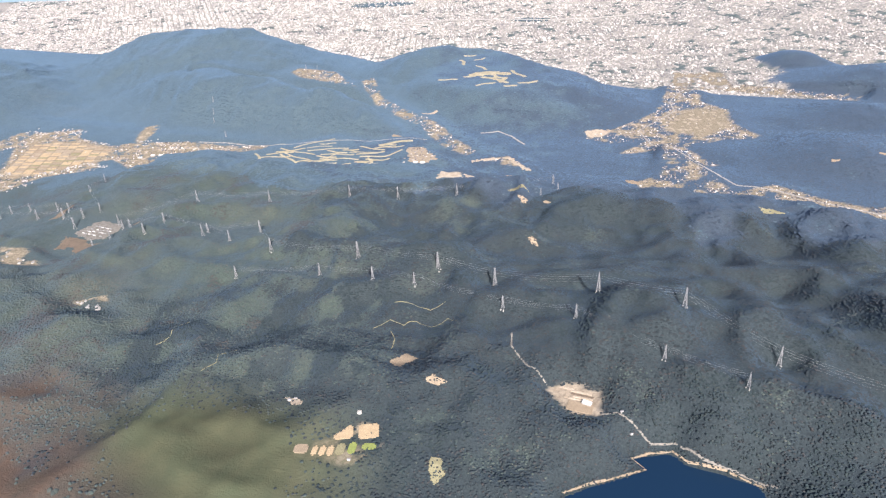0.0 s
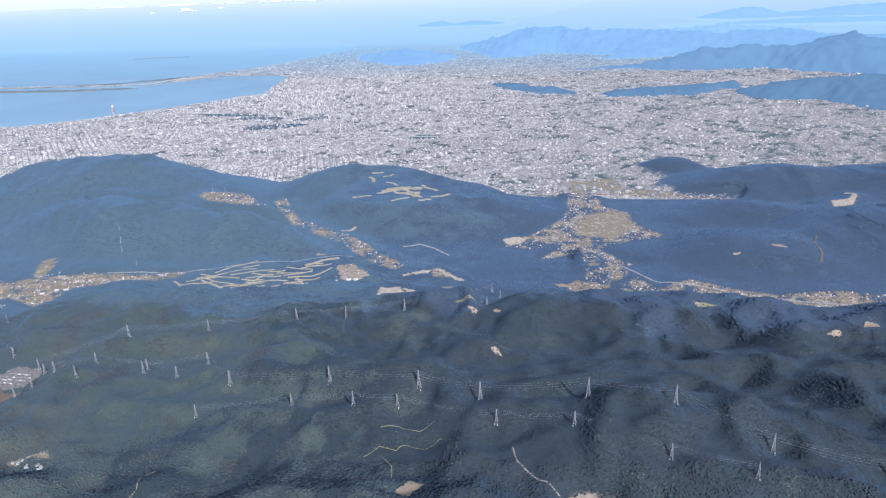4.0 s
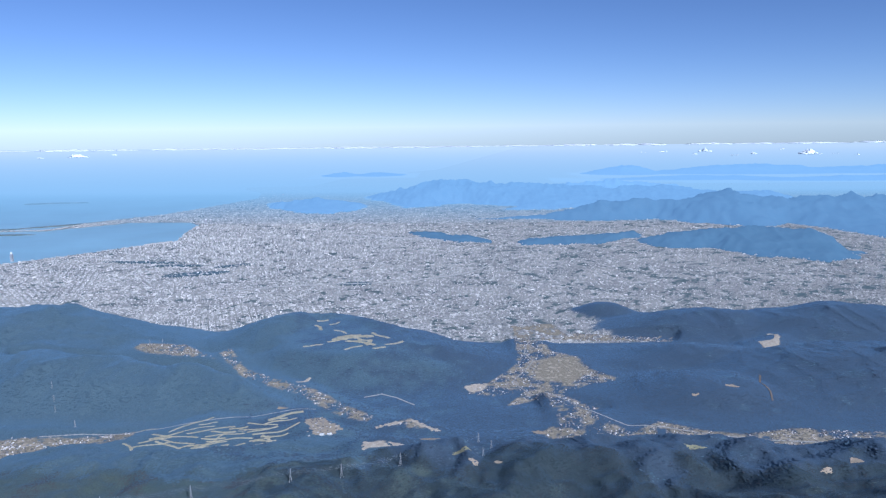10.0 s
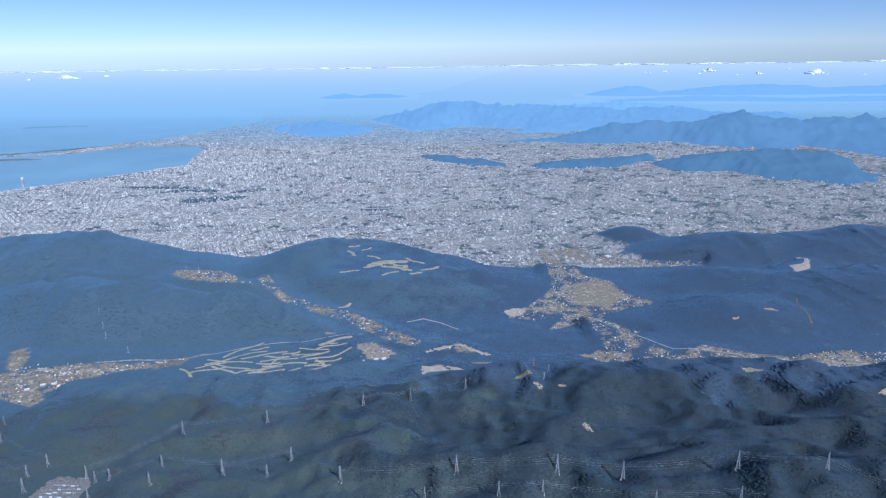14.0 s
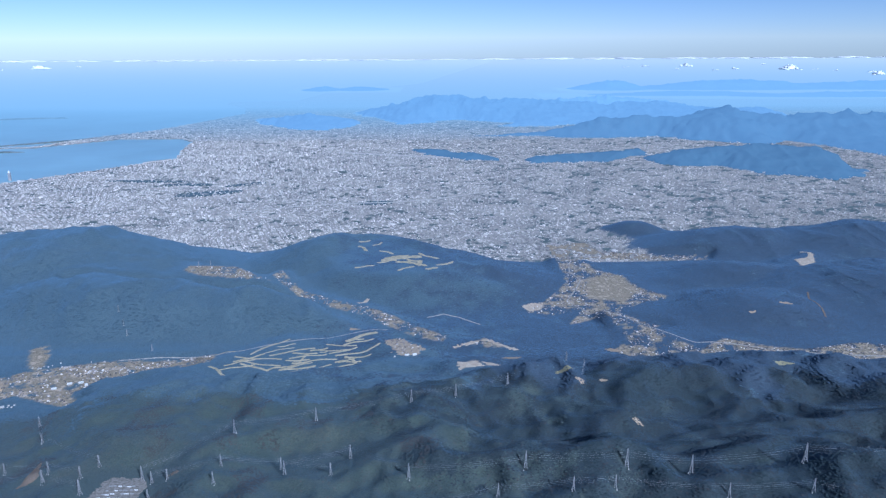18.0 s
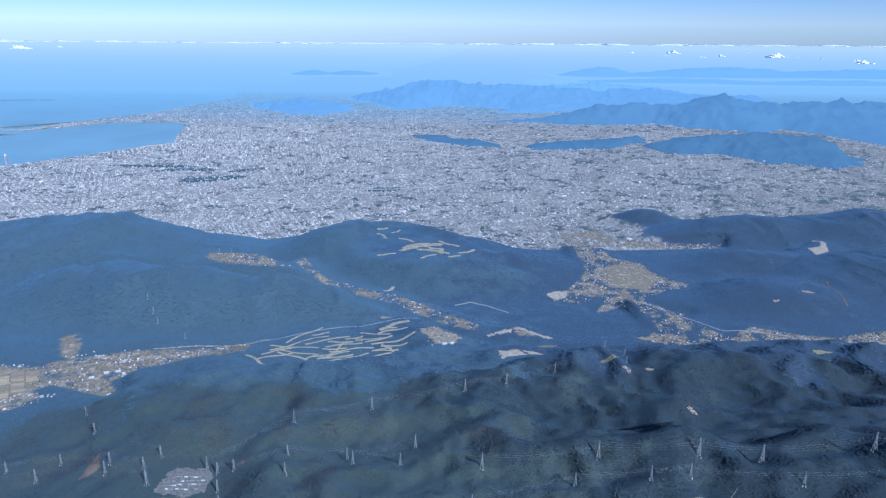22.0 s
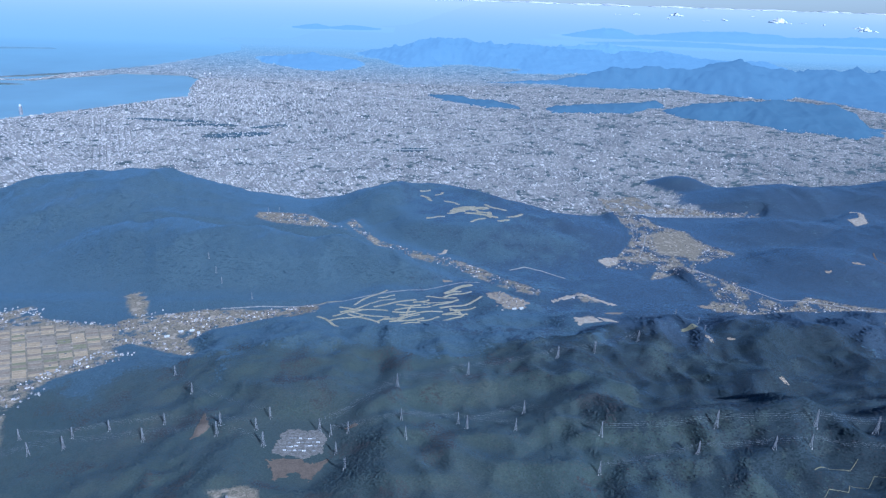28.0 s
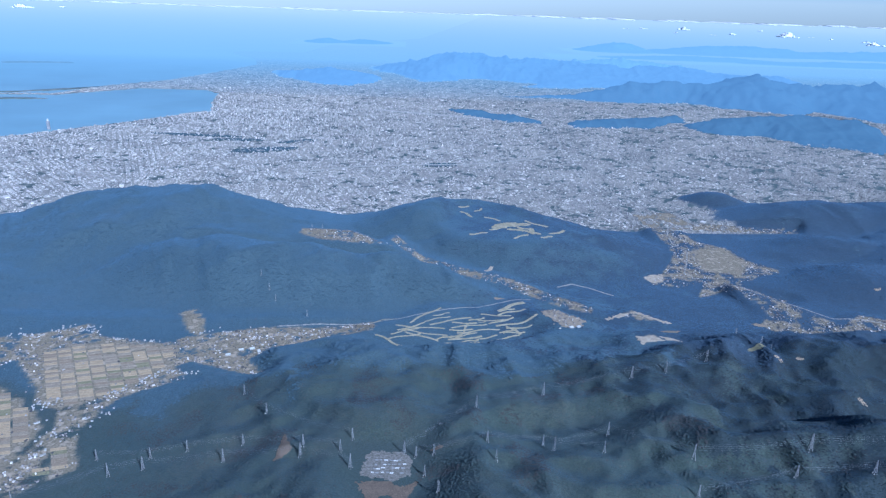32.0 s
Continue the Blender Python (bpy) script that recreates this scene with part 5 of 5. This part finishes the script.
# harbour piers
for outline, label in (([(-372, 812), (-340, 832), (-332, 846), (-350, 838), (-378, 820)], "pale container quay on the harbour"), ([(-345, 818), (-322, 836), (-318, 846), (-336, 832)], "pale harbour pier with sheds"), ([(-352, 930), (-338, 934), (-336, 946), (-350, 944)], "pale reclaimed wharf in the bay")):
    drape("quay", outline, 1.0, 1.0, CONCRETE, label, "quay", 1.6, 0.8, "structure")
drape("runway", ribbon([(-124, 896), (32, 843)], 9), 3, 0.4, CONCRETE, "long pale airport runway in the city", "runway", 0.4, 0.2, "structure")
drape("expressway", ribbon([(-160, 572), (-120, 592), (-80, 602), (-40, 606), (0, 618), (35, 640), (60, 668), (72, 700), (76, 740)], 1.3), 0.7, 1.0, CONCRETE, "pale elevated expressway through the city", "expressway", 0.5, 0.05, "structure")

# parks and ponds
PARK = grainy("park_trees", [(0.3, (0.04, 0.065, 0.060)), (0.7, (0.07, 0.085, 0.075))], 0.3, 0.95, False, 0.0, 0.2)
for x, y, rx, ry, turn in ((-212, 648, 30, 9, 22), (-188, 690, 20, 5, 30), (-290, 708, 46, 5, -6), (-245, 690, 24, 6, 0), (-52, 606, 15, 6, 15)):
    outline = [(x + rx * math.cos(a) * math.cos(radians(turn)) - ry * math.sin(a) * math.sin(radians(turn)), y + rx * math.cos(a) * math.sin(radians(turn)) + ry * math.sin(a) * math.cos(radians(turn))) for a in [k * 0.5236 for k in range(12)]]
    drape("park", outline, 1.2, 0.55, PARK, "dark wooded park among the city blocks", "park", 0.8, 9.0)

# ---- spit, islands ----
ISLE = grainy("island_woods", [(0.3, (0.06, 0.085, 0.05)), (0.6, (0.20, 0.20, 0.16)), (0.7, (0.42, 0.40, 0.36))], 0.08, 0.95, False, 0.0, 0.2)


def island(outline, high, label):
    ox, oy = [p[0] for p in outline], [p[1] for p in outline]
    xs, ys = np.meshgrid(np.linspace(min(ox) - 5, max(ox) + 5, 70), np.linspace(min(oy) - 5, max(oy) + 5, 40))
    x, y = xs.ravel(), ys.ravel()
    d = -outside(x, y, outline) + 4 * (fbm(x / 8, y / 8) - 0.47)
    z = np.where(d > 0, 0.4 + high * smooth(0, 14, d) * (0.5 + fbm(x / 15, y / 15)), -1)
    return tagged(mesh_object("island", np.stack([x, y, z], 1), grid_faces(40, 70), ISLE, True), label, "island")


island([(-470, 1070), (-520, 1010), (-600, 955), (-700, 925), (-760, 925), (-700, 940), (-600, 970), (-520, 1035), (-480, 1090)], 1.5, "long low sandspit across the bay")
island([(-800, 880), (-700, 885), (-643, 886), (-560, 905), (-530, 912), (-560, 920), (-650, 905), (-800, 905)], 1.0, "flat pale island at the end of the spit")
island([(-790, 1290), (-730, 1310), (-680, 1318), (-690, 1330), (-740, 1325), (-800, 1305)], 2.0, "low island out in the sea")

# ---- clouds on the horizon ----
CLOUD = grainy("cloud", [(0.3, (0.58, 0.60, 0.62)), (0.7, (0.74, 0.75, 0.76))], 0.02, 1.0)
seedball = bmesh.new()
bmesh.ops.create_icosphere(seedball, subdivisions=3, radius=1)
BALL_V = np.array([v.co[:] for v in seedball.verts])
BALL_F = np.array([[v.index for v in f.verts] for f in seedball.faces])
seedball.free()


def cloud(x, y, z, wide, high, puffs):
    """One heap of billows on a flat base, the tallest near its middle, with ragged ends."""
    vs, fs = [], []
    for k in range(puffs):
        q = rr.uniform(-1, 1)
        tall = high * (1 - 0.75 * abs(q) ** 1.5) * rr.uniform(0.35, 1.0)
        broad = rr.uniform(0.10, 0.22) * wide
        seed = rr.uniform(0, 90)
        swell = 0.6 + 0.8 * fbm(BALL_V[:, 0] * 1.6 + seed, BALL_V[:, 1] * 1.6 + BALL_V[:, 2] * 1.9 + 60, 3)
        v = BALL_V * swell[:, None] * np.array((broad, broad, 0.55 * tall))
        v[:, 2] = np.where(v[:, 2] < 0, v[:, 2] * 0.25, v[:, 2])
        vs.append(v + np.array((x + q * wide / 2, y + rr.uniform(-0.2, 0.2) * wide, z + 0.15 * tall)))
        fs.append(BALL_F + k * len(BALL_V))
    return tagged(mesh_object("cloud", np.concatenate(vs), np.concatenate(fs), CLOUD, True), "small white cumulus cloud low over the horizon", "cloud", "horizon clouds")


for x, z, wide, high, puffs in ((982, 27, 46, 26, 9), (1133, 20, 34, 14, 7), (1057, 18, 26, 9, 5), (1240, 38, 18, 12, 4), (1309, 22, 66, 30, 13), (1399, 22, 34, 13, 6), (1450, 20, 22, 8, 4), (1639, 3, 60, 24, 11), (1718, 4, 34, 12, 6), (1790, 2, 40, 14, 7), (880, 26, 22, 8, 4), (800, 30, 30, 9, 5), (690, 34, 20, 8, 4), (1560, 12, 20, 8, 4), (-1475, 34, 62, 22, 10), (-1369, 38, 26, 12, 5), (-1634, 30, 30, 8, 5)):
    cloud(x, 2800 + rr.uniform(-120, 120), z, wide, high, puffs)
for k in range(17):
    cloud(4400 * (-0.66 + 0.082 * k) + rr.uniform(-60, 60), 4400, 9 + 0.6 * k, rr.uniform(180, 420), rr.uniform(6, 15), 16)
